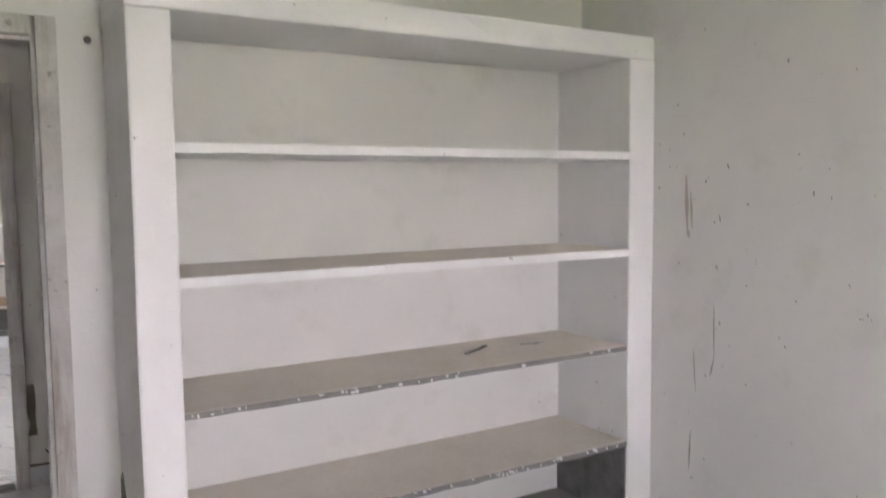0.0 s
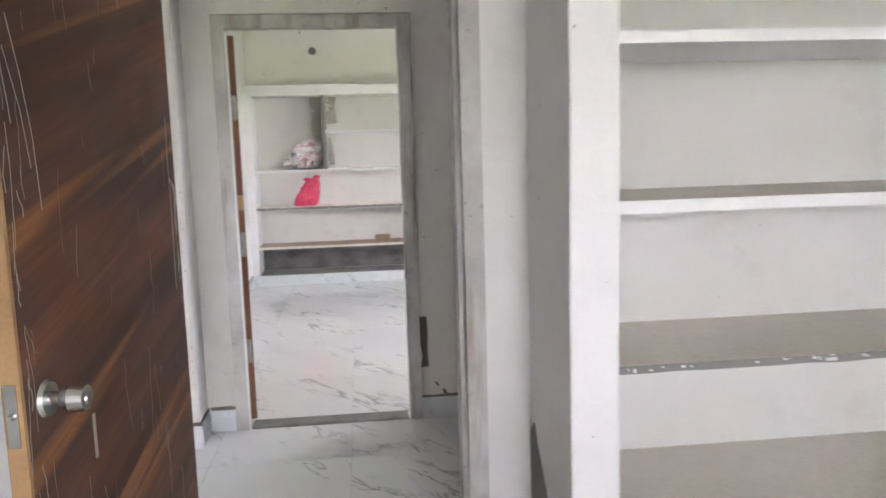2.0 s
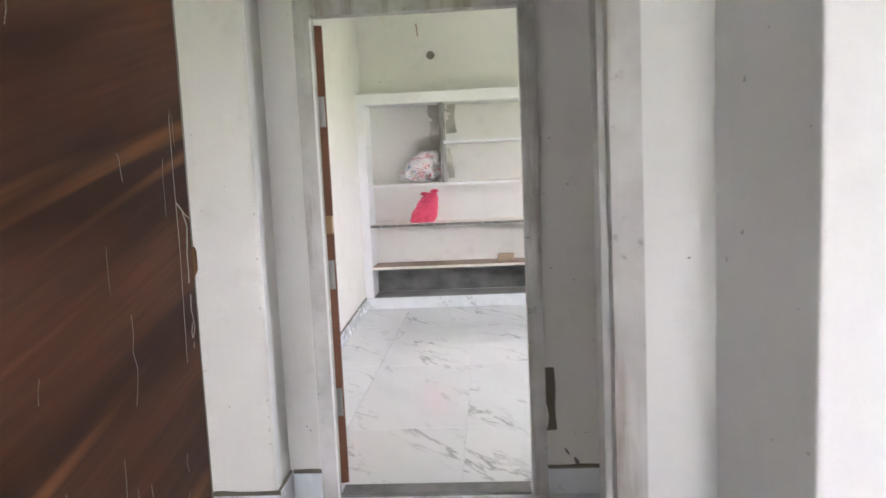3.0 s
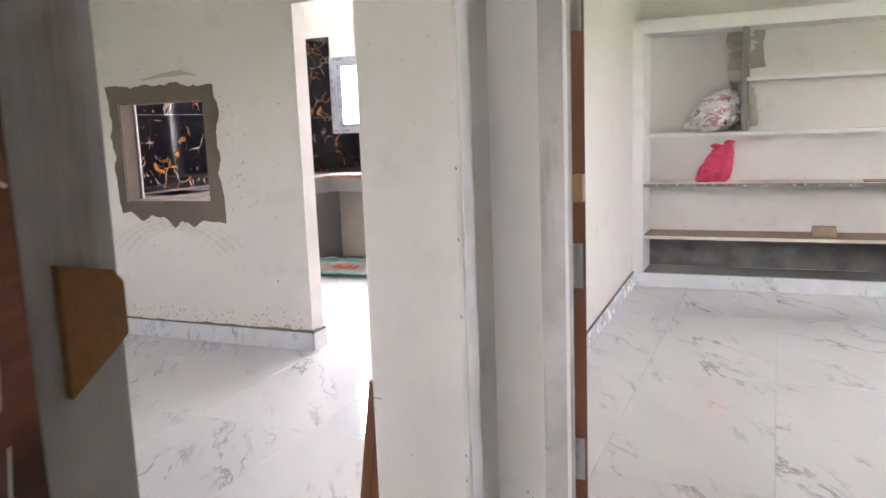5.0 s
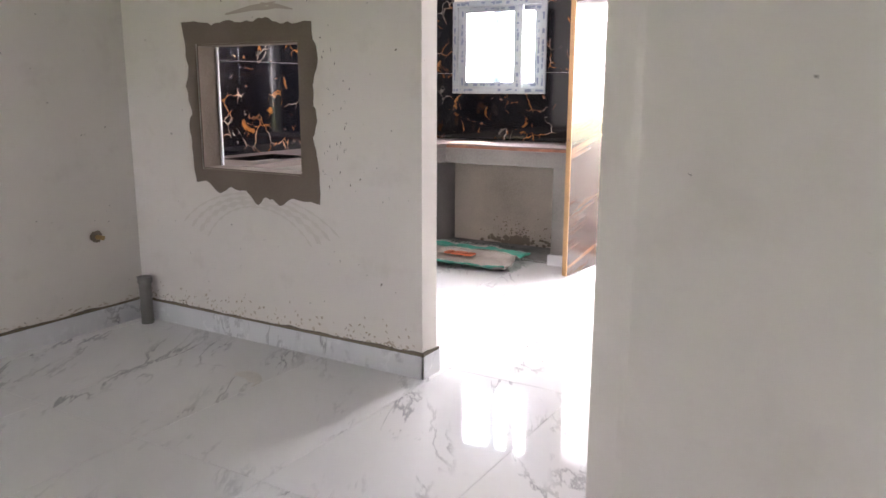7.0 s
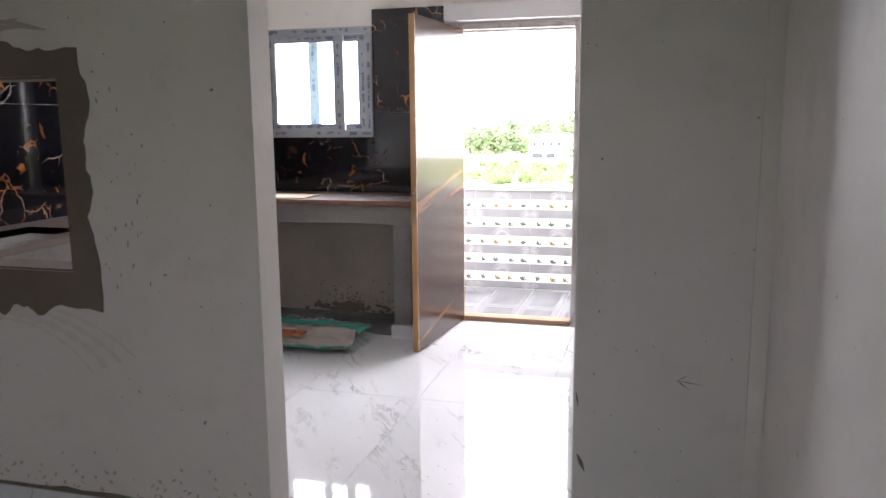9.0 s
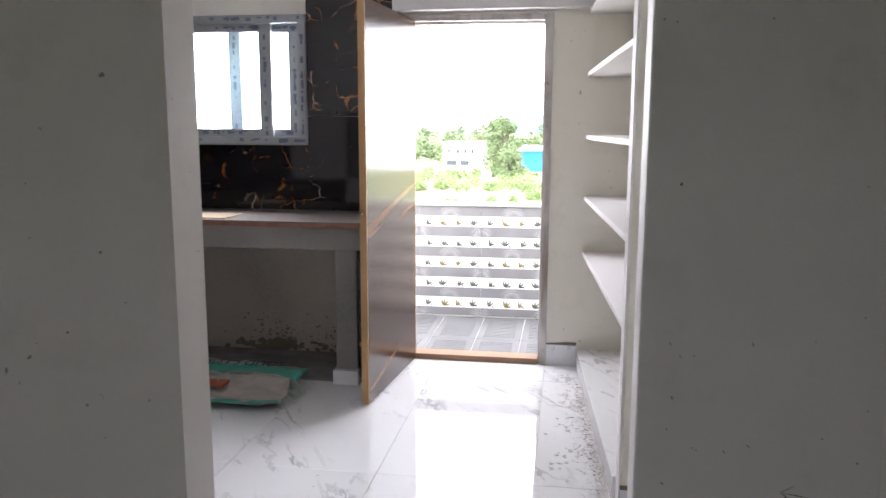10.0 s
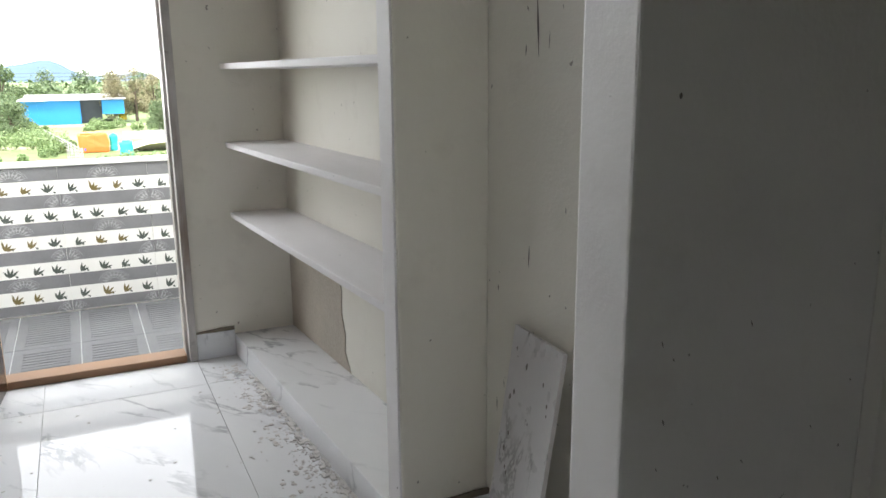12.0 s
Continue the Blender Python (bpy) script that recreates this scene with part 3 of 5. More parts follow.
def crumple(seg, shape, amount, scale, seed):
    """A crumpled bag from a fine ball: shape(v) moulds it, folds and dents follow."""
    b = bmesh.new()
    bmesh.ops.create_icosphere(b, subdivisions=seg, radius=1)
    for v in b.verts:
        p = v.co.copy()
        q = shape(p)
        nn = noise.noise_vector(p * scale + Vector((seed, 0, seed))) + 0.5 * noise.noise_vector(p * scale * 2.3 + Vector((0, seed, 0)))
        ridge = abs(noise.noise(p * scale * 1.4 + Vector((seed, 2, 1)))) - 0.25
        v.co = q + nn * amount + p * ridge * amount
    return b


def bag_material(name, base, spots, transl=0.0):
    m, n, l, b = material(name, 0.35)
    v = coords(n, l)
    c = base
    for k, (col, sc, lo) in enumerate(spots):
        c = mix(n, l, ramp(n, l, noise_tex(n, l, coords(n, l, (1, 1, 2.2), (0, 40 * k, 15)), sc, 2, 0.4, 1.2), (lo, 0), (lo + 0.04, 1)), c, col)
    l.new(c, b.inputs["Base Color"])
    b.inputs["Transmission Weight"].default_value = transl
    bump(n, l, b, noise_tex(n, l, v, 45, 4), 0.4, 0.01)
    return m


t = thing("pink_bag", 0.14, 9.70, 0.85, "translucent pink plastic bag standing on a shelf", "plastic bag")
def pink_shape(p):
    k = max(-0.95, min(0.95, p.z * 1.15))
    u = (k + 1) / 2
    return Vector((0.14 + p.x * (0.155 - 0.075 * u) / max(0.55, math.sqrt(max(0.3, 1 - 0.7 * p.z * p.z))) + 0.10 * (u - 0.5), 9.70 + p.y * (0.085 - 0.06 * u), 0.85 + 0.30 * u + 0.02 * p.x * u))
pk = crumple(4, pink_shape, 0.012, 2.6, 3.0)
for v in pk.verts:
    v.co.z = max(v.co.z, 0.852)
part("bag", pk, bag_material("pink_plastic", (0.75, 0.06, 0.13), [((0.62, 0.03, 0.10), 9, 0.56)], 0.15), t)
for dx in (-0.01, 0.09):
    b = crumple(2, lambda p: Vector((0.14 + dx + p.x * 0.045, 9.70 + p.y * 0.008, 1.145 + dx * 0.25 + p.z * 0.018)), 0.006, 3, 9 + dx)
    part("handle", b, bpy.data.materials["pink_plastic"], t)
t = thing("printed_bag", 0.10, 9.76, 1.25, "crumpled white printed plastic bag on a shelf", "plastic bag")
def bag_shape(p):
    return Vector((0.10 + p.x * 0.215, 9.76 + p.y * 0.12, 1.25 + (0.150 + 0.045 * p.x) * (1 + max(-0.97, p.z)) * (1 - 0.25 * max(0, -p.x))))
wb = crumple(5, bag_shape, 0.026, 3.4, 4.0)
for v in wb.verts:
    v.co.z, v.co.y, v.co.x = max(v.co.z, 1.252), min(v.co.y, BB - 0.012), min(v.co.x, 0.312)
part("bag", wb, bag_material("printed_plastic", (0.72, 0.68, 0.68), [((0.62, 0.35, 0.38), 9, 0.56), ((0.20, 0.28, 0.42), 11, 0.63), ((0.5, 0.1, 0.14), 17, 0.68)]), t)
t = thing("brick_piece", 0.925, 9.70, 0.425, "broken tan brick piece on the lowest shelf", "brick")
part("brick", ragged(box(0.84, 1.01, 9.66, 9.75, 0.4255, 0.505, 0.012), 2, 0.010, 16), plain("tan_stone", (0.42, 0.31, 0.21), 0.9, vary=0.3, scale=20, relief=0.6), t)
t = thing("board_offcut", 1.4, 9.75, 0.85, "thin brown board offcut lying on a shelf", "board")
part("board", box(1.18, 1.75, 9.62, 9.78, 0.8505, 0.862, 0.002), BOARD_TOP, t)
# pipe hole: a dark disc on the plaster, shade inside put into its colour
tagged(part("wall_hole", cyl((0.235, 9.961, 2.54), (0.235, 9.954, 2.54), 0.042, 0.042, 24), SCRATCH), "round dark pipe hole in the wall", "hole")
hk = cyl((0.10, 9.96, 2.86), (0.11, 9.93, 2.80), 0.006)
cyl((0.11, 9.93, 2.80), (0.115, 9.90, 2.72), 0.006, 0.004, 12, hk)
tagged(part("wall_hook", hk, REDWOOD), "short rusty wire sticking out of the wall", "wire")

# ---- kitchen counter ----
ctr = thing("kitchen_counter", -3.2, 10.0, 0, "unfinished concrete kitchen counter under the window", "counter")
part("slab", ragged(box(-4.13, -2.40, 9.80, KY, 0.775, 0.90, 0.004), 3, 0.004), CEMENT, ctr)
pier = part("pier", ragged(box(-2.56, -2.437, 9.81, 10.30, 0.084, 0.775, 0.004), 2, 0.004), CEMENT, ctr)
part("pier_base", box(-2.575, -2.425, 9.78, 10.31, 0, 0.084, 0.003), MARBLE_SKIRT, ctr, "white marble block at the foot of the pier")
part("side_strip", box(-2.436, -2.40, 9.83, 10.36, 0, 0.775, 0.002), BLACK, ctr, "black tiled side strip")
part("side_panel", ragged(box(-3.86, -3.77, 9.81, KY, 0.012, 0.775, 0.003), 2, 0.004), CEMENT, ctr)
part("raw_base", box(-4.12, -2.58, 9.83, KY, 0, 0.012), CEMENT_DARK, ctr, "bare cement floor under the counter")
DAMP = plain("damp_plaster", (0.50, 0.45, 0.38), 0.9, vary=0.3, scale=9, relief=0.4)
part("back_plaster", box(-3.77, -2.56, KY - 0.004, KY, 0.012, 0.775), DAMP, ctr, "stained plaster behind the counter")
rnd = random.Random(12)
b = bmesh.new()
for i in range(280):
    x = rnd.choice((rnd.gauss(-3.12, 0.10), rnd.gauss(-2.68, 0.08), rnd.uniform(-3.5, -2.6)))
    z = 0.02 + abs(rnd.gauss(0, 0.075)) + (0.06 if rnd.random() < 0.2 else 0)
    r = rnd.uniform(0.002, 0.015) * (2.4 if z < 0.07 and x < -3.0 else 1.4 if z < 0.08 else 0.6)
    pts = [(x + r * math.cos(a) * rnd.uniform(0.6, 1.5), KY - 0.0048 - i * 0.00001, z + r * math.sin(a) * rnd.uniform(0.5, 1.1)) for a in np.linspace(0, 2 * math.pi, 10)[:-1]]
    b.faces.new([b.verts.new(p) for p in pts if True])
tagged(part("mould", b, GRIME, ctr), "dark mould spots along the foot of the wall", kind="stuff")
side = thing("side_counter", -3.8, 8.5, 0, "unfinished concrete side counter along the wall", "counter")
part("slab", box(-4.13, -3.53, PY1, 9.80, 0.775, 0.90, 0.004), CEMENT, side)
part("pier", box(-3.66, -3.54, PY1 + 0.02, 7.45, 0, 0.775, 0.004), CEMENT, side)
SX0, SX1, SY0, SY1 = -3.98, -3.62, 7.72, 8.20
top = thing("worktop", -3.2, 10.0, 0.90, "dusty brown granite worktop over both counters", "worktop")
part("slab", boxes((-4.13, -2.395, 9.772, KY, 0.902, 0.935), bevel=0.003), GRANITE, top)
part("slab", boxes((-4.13, SX0, PY1, 9.772, 0.902, 0.935), (SX1, -3.508, PY1, 9.772, 0.902, 0.935), (SX0, SX1, PY1, SY0, 0.902, 0.935), (SX0, SX1, SY1, 9.772, 0.902, 0.935)), GRANITE, top)
part("front_edge", ragged(box(-4.13, -2.395, 9.768, 9.772, 0.903, 0.925), 6, 0.002, 30), plain("red_granite_edge", (0.30, 0.13, 0.08), 0.7, vary=0.5, scale=40), top, "rough unpolished red-brown edge")
sink = boxes((SX0, SX1, SY0, SY1, 0.70, 0.71), (SX0 - 0.004, SX0, SY0, SY1, 0.70, 0.934), (SX1, SX1 + 0.004, SY0, SY1, 0.70, 0.934), (SX0, SX1, SY0 - 0.004, SY0, 0.70, 0.934), (SX0, SX1, SY1, SY1 + 0.004, 0.70, 0.934))
tagged(part("sink_bowl", sink, PVC), "dark sink bowl let into the worktop", "sink")
t = thing("card_sheet", -3.35, 9.95, 0.935, "tan cardboard sheet lying on the worktop", "cardboard")
cb = box(-3.52, -3.20, 9.80, 10.05, 0.936, 0.944, 0.002)
part("sheet", cb, plain("cardboard", (0.52, 0.42, 0.28), 0.9, vary=0.2), t)

# ---- kitchen wall tiles, slab by slab ----
tiles = tagged(new("wall_tiles"), "glossy black marble wall tiles with gold and white veins", "wall tiles", kind="structure")
for r in ((-4.118, WX0 - 0.002, 0.937, 1.52), (-4.118, WX0 - 0.002, 1.522, 2.35), (WX0, -3.34, 0.937, WZ0 - 0.002), (-3.338, WX1 - 0.001, 0.937, WZ0 - 0.002), (WX1 + 0.001, -2.345, 0.937, 1.52), (WX1 + 0.001, -2.345, 1.522, 2.25)):
    part("tile", box(r[0], r[1], KY - 0.012, KY - 0.0005, r[2], r[3], 0.0008), BLACK, tiles)
for y0, y1 in ((7.30, 8.05), (8.052, 8.80), (8.802, 9.55), (9.552, KY - 0.014)):
    for z0, z1 in ((0.937, 1.56), (1.562, 2.35)):
        part("tile", box(-4.1295, -4.118, y0, y1, z0, z1, 0.0008), BLACK, tiles)
sw = thing("switch_plate", -2.5, 10.35, 1.345, "black glossy switch plate with a chrome socket", "switch")
part("plate", box(-2.572, -2.425, KY - 0.022, KY - 0.012, 1.31, 1.385, 0.003), plain("black_plastic", (0.012, 0.012, 0.014), 0.12), sw)
part("socket", cyl((-2.445, KY - 0.022, 1.347), (-2.445, KY - 0.032, 1.347), 0.014, 0.012), STEEL, sw, "small chrome ring")
part("rocker", box(-2.55, -2.525, KY - 0.026, KY - 0.022, 1.33, 1.365, 0.002), PVC, sw)

# ---- kitchen open shelves ----
sh = thing("kitchen_shelves", -1.05, 9.3, 0, "white built-in open kitchen shelves, empty", "shelf")
part("end_panel", lean(ragged(box(-1.18, -0.90, 8.52, 8.605, 0, H, 0.006), 4, 0.003)), KITCHEN, sh)
part("end_edge", lean(ragged(box(-1.187, -1.18, 8.524, 8.602, 0, H, 0.002), 8, 0.003, 14)), WHITE, sh, "white painted edge with chips")
for z in (2.13, 1.777, 1.414, 1.055, 0.718):
    part("shelf", lean(ragged(box(-1.18, -0.90, 8.605, KY, z - 0.026, z, 0.004), 3, 0.003, 12, z)), WHITE, sh)
part("plinth", lean(box(-1.2, -0.90, 8.605, KY, 0, 0.108, 0.003)), MARBLE, sh, "low white marble ledge")
bp = bmesh.new()
prof = [(9.60, 0.11), (10.365, 0.11), (10.365, 0.675), (10.1, 0.66), (9.92, 0.60), (9.80, 0.62), (9.70, 0.55), (9.675, 0.45), (9.685, 0.36), (9.65, 0.27), (9.66, 0.19)]
va, vb = [bp.verts.new((-0.9045, y, z)) for y, z in prof], [bp.verts.new((-0.8995, y, z)) for y, z in prof]
bp.faces.new(va), bp.faces.new(vb[::-1])
for i in range(len(prof)):
    k = (i + 1) % len(prof)
    bp.faces.new((va[i], va[k], vb[k], vb[i]))
part("bare_plaster", lean(bp), DAMP, sh, "bare brown plaster above the ledge")

rnd = random.Random(21)
b = bmesh.new()
for i in range(650):
    y = rnd.uniform(8.2, 10.25)
    x = -1.205 - abs(rnd.gauss(0, 0.05 + 0.05 * (rnd.random() < 0.3))) - (0.03 if y > 9.8 else 0)
    if y > 9.5 and rnd.random() < 0.5:
        continue
    r = rnd.uniform(0.0012, 0.0045) * (1.8 if rnd.random() < 0.08 else 1)
    box(x, x + r * rnd.uniform(1, 2.5), y, y + r * rnd.uniform(1, 3), 0.0005, r * 0.5, bm=b)
tagged(part("debris", lean(b), plain("plaster_crumbs", (0.58, 0.55, 0.52), 0.95, vary=0.4, scale=40)), "crumbs of plaster swept along the marble ledge", "debris", kind="stuff")
b = bmesh.new()
for i in range(90):
    x, y, r = rnd.uniform(-2.3, -1.25), rnd.uniform(7.6, 10.2), rnd.uniform(0.0015, 0.006)
    box(x, x + r * 2, y, y + r, 0.0005, r * 0.5, bm=b)
tagged(part("debris", b, bpy.data.materials["plaster_crumbs"]), "loose grit on the kitchen floor", "debris", kind="stuff")

# broken mortar left along the foot of the ledge
MORTAR = plain("pale_mortar", (0.66, 0.64, 0.61), 0.95, vary=0.3, scale=40, relief=0.5)
b = bmesh.new()
for i in range(420):
    y = 8.45 + 1.55 * rnd.random() ** 1.3
    x = -1.206 - abs(rnd.gauss(0, 0.016)) - (0.03 * rnd.random() if rnd.random() < 0.2 else 0)
    q = rnd.uniform(0.004, 0.014)
    box(x, x + q * rnd.uniform(0.6, 1.6), y, y + q * rnd.uniform(0.8, 2.6), 0.0003, q * rnd.uniform(0.25, 0.7), bm=b)
ragged(b, 0, 0.004, 60)
for v in b.verts:
    v.co.z = max(v.co.z, 0.0003)
tagged(part("mortar_rubble", lean(b), MORTAR), "pale broken mortar along the foot of the marble ledge", "debris", kind="stuff")
b = bmesh.new()
for cx, cy, n in ((-1.27, 9.72, 40), (-1.31, 9.35, 22), (-1.28, 9.05, 22), (-1.38, 8.95, 12), (-1.26, 10.1, 30)):
    for i in range(n):
        x, y, q = rnd.gauss(cx, 0.035), rnd.gauss(cy, 0.06), rnd.uniform(0.003, 0.010)
        pts = [(x + q * math.cos(a) * rnd.uniform(0.6, 1.7), y + q * math.sin(a) * rnd.uniform(0.6, 1.7)) for a in np.linspace(0, 2 * math.pi, 7)[:-1]]
        prism(pts, 0.0004, 0.0008 + q * 0.15, b)
tagged(part("debris", lean(b), bpy.data.materials["plaster_crumbs"]), "flakes of brown plaster scattered before the marble ledge", "debris", kind="stuff")

# leaning plank of tile
t = thing("leaning_tile", -0.9, 8.2, 0, "dirty grey marble tile strip leaning in the niche", "tile")
b = box(-0.135, 0.135, -0.006, 0.006, 0, 0.700)
foot, head = Vector((-0.915, 8.19, 0.0)), Vector((-0.80, 8.20, 0.70))
zz = (head - foot).normalized()
xx = (Vector((-0.10, -1, 0.03)) - zz * Vector((-0.10, -1, 0.03)).dot(zz)).normalized()
m = Matrix((xx, zz.cross(xx), zz)).transposed().to_4x4()
b.transform(Matrix.Translation(foot + Vector((0, 0, 0.012))) @ m)
DIRTY = marble("dirty_marble", (0.58, 0.565, 0.56), (0.26, 0.25, 0.24), 0.3, 1.5, 0.9)
part("strip", b, DIRTY, t)
rnd = random.Random(3)
b = bmesh.new()
for i in range(20):
    u, v, r = rnd.uniform(0.03, 0.11) if rnd.random() < 0.6 else rnd.uniform(-0.11, 0.11), rnd.uniform(0.1, 0.70), rnd.uniform(0.0015, 0.006)
    pts = [Vector((-u + r * math.cos(a), 0.0066, v + 1.6 * r * math.sin(a))) for a in (0, 1, 2.2, 3.1, 4.4, 5.3)]
    for s in (1, -1):
        b.faces.new([b.verts.new((p.x, p.y * s, p.z)) for p in pts])
b.transform(Matrix.Translation(foot + Vector((0, 0, 0.012))) @ m)
tagged(part("cement_spots", b, SCRATCH, t), kind="stuff")

# ---- window ----
win = thing("window_1", (WX0 + WX1) / 2, KY, WZ0, "sliding window in pale frame still wearing printed film", "window", kind="structure")
PRINT = plain("film_print", (0.16, 0.19, 0.27), 0.5, vary=0.2)
rnd = random.Random(31)
def film_marks(parent, x0, x1, z0, z1, y, n):
    b = bmesh.new()
    for i in range(n):
        if x1 - x0 > z1 - z0:
            u = x0 + (x1 - x0) * rnd.random() * 0.95
            box(u, u + rnd.uniform(0.012, 0.045), y - 0.0006, y, (z0 + z1) / 2 + rnd.uniform(-0.014, 0.006), (z0 + z1) / 2 + rnd.uniform(0.008, 0.016), bm=b)
        else:
            u = z0 + (z1 - z0) * rnd.random() * 0.95
            box((x0 + x1) / 2 - rnd.uniform(0.004, 0.013), (x0 + x1) / 2 + rnd.uniform(0.002, 0.012), y - 0.0006, y, u, u + rnd.uniform(0.012, 0.04), bm=b)
    tagged(part("film_print", b, PRINT, parent), kind="stuff")
FW = 0.05
for r in ((WX0, WX1, KY - 0.03, KY + 0.09, WZ0, WZ0 + FW), (WX0, WX1, KY - 0.03, KY + 0.09, WZ1 - FW, WZ1), (WX0, WX0 + FW, KY - 0.03, KY + 0.09, WZ0 + FW, WZ1 - FW), (WX1 - FW, WX1, KY - 0.03, KY + 0.09, WZ0 + FW, WZ1 - FW)):
    fr = part("window_frame", box(*r, 0.004), UPVC, win)
    film_marks(fr, r[0], r[1], r[4], r[5], KY - 0.03, 16)
SW = 0.082
def sash(name, x0, x1, y, gl):
    s = part(name, boxes((x0, x1, y, y + 0.03, WZ0 + FW, WZ0 + FW + 0.05), (x0, x1, y, y + 0.03, WZ1 - FW - 0.05, WZ1 - FW), (x0, x0 + SW, y, y + 0.03, WZ0 + FW + 0.05, WZ1 - FW - 0.05), (x1 - SW, x1, y, y + 0.03, WZ0 + FW + 0.05, WZ1 - FW - 0.05), bevel=0.003), UPVC, win)
    p = part("pane", box(x0 + SW, x1 - SW, y + 0.012, y + 0.017, WZ0 + FW + 0.05, WZ1 - FW - 0.05), gl, s)
    p.visible_shadow = False
    film_marks(s, x0, x1, WZ0 + FW, WZ0 + FW + 0.05, y, 12)
    film_marks(s, x0, x1, WZ1 - FW - 0.05, WZ1 - FW, y, 12)
    film_marks(s, x1 - SW, x1, WZ0 + FW, WZ1 - FW, y, 14)
    film_marks(s, x0, x0 + SW, WZ0 + FW, WZ1 - FW, y, 14)
sash("sash", WX0 + FW, -3.113, KY - 0.012, PALE)
sash("sash", -3.41, WX1 - FW, KY + 0.026, GLASS)

# ---- cement sack on the floor ----
sack = thing("cement_sack", -3.15, 9.45, 0, "empty crumpled cement sack, green and grey, on the floor", "sack")
b = bmesh.new()
bmesh.ops.create_grid(b, x_segments=44, y_segments=26, size=0.5)
for v in b.verts:
    u, w = v.co.x, v.co.y
    fold = 0.034 * max(0, math.sin(w * 11 + 1.2)) + 0.024 * noise.noise(Vector((u * 7, w * 9, 2))) + 0.01 * noise.noise(Vector((u * 19, w * 15, 5)))
    v.co = Vector((-3.22 + u * 0.98 + 0.02 * noise.noise(Vector((w * 9, 1, u * 3))), 9.53 + w * (0.54 - 0.06 * max(0, u) * 2) + 0.03 * u + 0.012 * noise.noise(Vector((u * 9, 4, 0))), 0.03 + fold + 0.06 * (w + 0.5) + 0.012 * max(0, 1 - (2 * w) ** 2) * max(0, 1 - (2 * u) ** 4)))
bmesh.ops.solidify(b, geom=b.faces[:], thickness=0.012)
m, n, l, bs = material("sack_print", 0.5)
tc, sp = n.new("ShaderNodeTexCoord"), n.new("ShaderNodeSeparateXYZ")
l.new(tc.outputs["Object"], sp.inputs[0])
mr = n.new("ShaderNodeMapRange")
mr.inputs["From Min"].default_value, mr.inputs["From Max"].default_value = 9.27 * K, 9.79 * K
l.new(sp.outputs["Y"], mr.inputs["Value"])
bands = n.new("ShaderNodeValToRGB")
bands.color_ramp.interpolation = "CONSTANT"
e = bands.color_ramp.elements
cols = [(0.0, (0.03, 0.30, 0.22)), (0.10, (0.55, 0.57, 0.53)), (0.14, (0.42, 0.38, 0.34)), (0.55, (0.34, 0.31, 0.28)), (0.58, (0.50, 0.52, 0.48)), (0.66, (0.05, 0.40, 0.30)), (0.97, (0.45, 0.48, 0.45))]
while len(e) < len(cols):
    e.new(0.5)
for el, (p, c) in zip(e, cols):
    el.position, el.color = p, (*c, 1)
l.new(mr.outputs["Result"], bands.inputs["Fac"])
dirt = ramp(n, l, noise_tex(n, l, tc.outputs["Object"], 9, 5), (0.45, 0), (0.75, 0.7))
l.new(mix(n, l, dirt, bands.outputs["Color"], (0.20, 0.18, 0.16)), bs.inputs["Base Color"])
part("sheet", b, m, sack, smooth=True)
INK = plain("dark_ink", (0.02, 0.05, 0.045), 0.6)
ORANGE = plain("orange_ink", (0.55, 0.13, 0.05), 0.6)
def lettering(text, x, y, z, size, turn, mat, parent, tilt=(0, 0)):
    c = bpy.data.curves.new("lettering", "FONT")
    c.body, c.size, c.extrude, c.align_x, c.align_y = text, size * K, 0.0004, "CENTER", "CENTER"
    c.materials.append(mat)
    ob = new("lettering", c)
    ob.parent = parent
    ob.matrix_parent_inverse = Matrix.Translation(parent.location).inverted()
    ob.matrix_basis = pose(x * K, y * K, z * K, tilt[0], tilt[1], turn)
    return ob
lettering("SOLID CEMENT", -3.13, 9.70, 0.128, 0.085, 183, INK, sack, (-8, 0))
lettering("CEMENT", -3.02, 9.54, 0.120, 0.035, 183, INK, sack, (-6, 0))
bb = bmesh.new()
for i, (x, w) in enumerate(((-3.06, 0.045), (-3.12, 0.035), (-3.18, 0.05), (-3.25, 0.04))):
    box(x - 0.06, x + w * 1.2 - 0.06, 9.40, 9.49, 0.085, 0.098, bm=bb)
part("print_bars", bb, ORANGE, sack, "orange printed bars")
rnd = random.Random(9)
th = bmesh.new()
for i in range(46):
    p = Vector((-2.75 + rnd.uniform(-0.03, 0.02), rnd.uniform(9.36, 9.72), rnd.uniform(0.012, 0.06)))
    d = Vector((1, rnd.uniform(-0.7, 0.7), 0.15))
    for k in range(3):
        q = p + d * rnd.uniform(0.012, 0.03)
        q.z = max(0.004, q.z - 0.008 * k)
        cyl(p, q, 0.0022, 0.0018, 5, th)
        p, d = q, d + Vector((0, rnd.uniform(-0.6, 0.6), -0.3))
tagged(part("threads", th, plain("loose_thread", (0.45, 0.52, 0.48), 0.8), sack, "frayed loose threads"), kind="stuff")

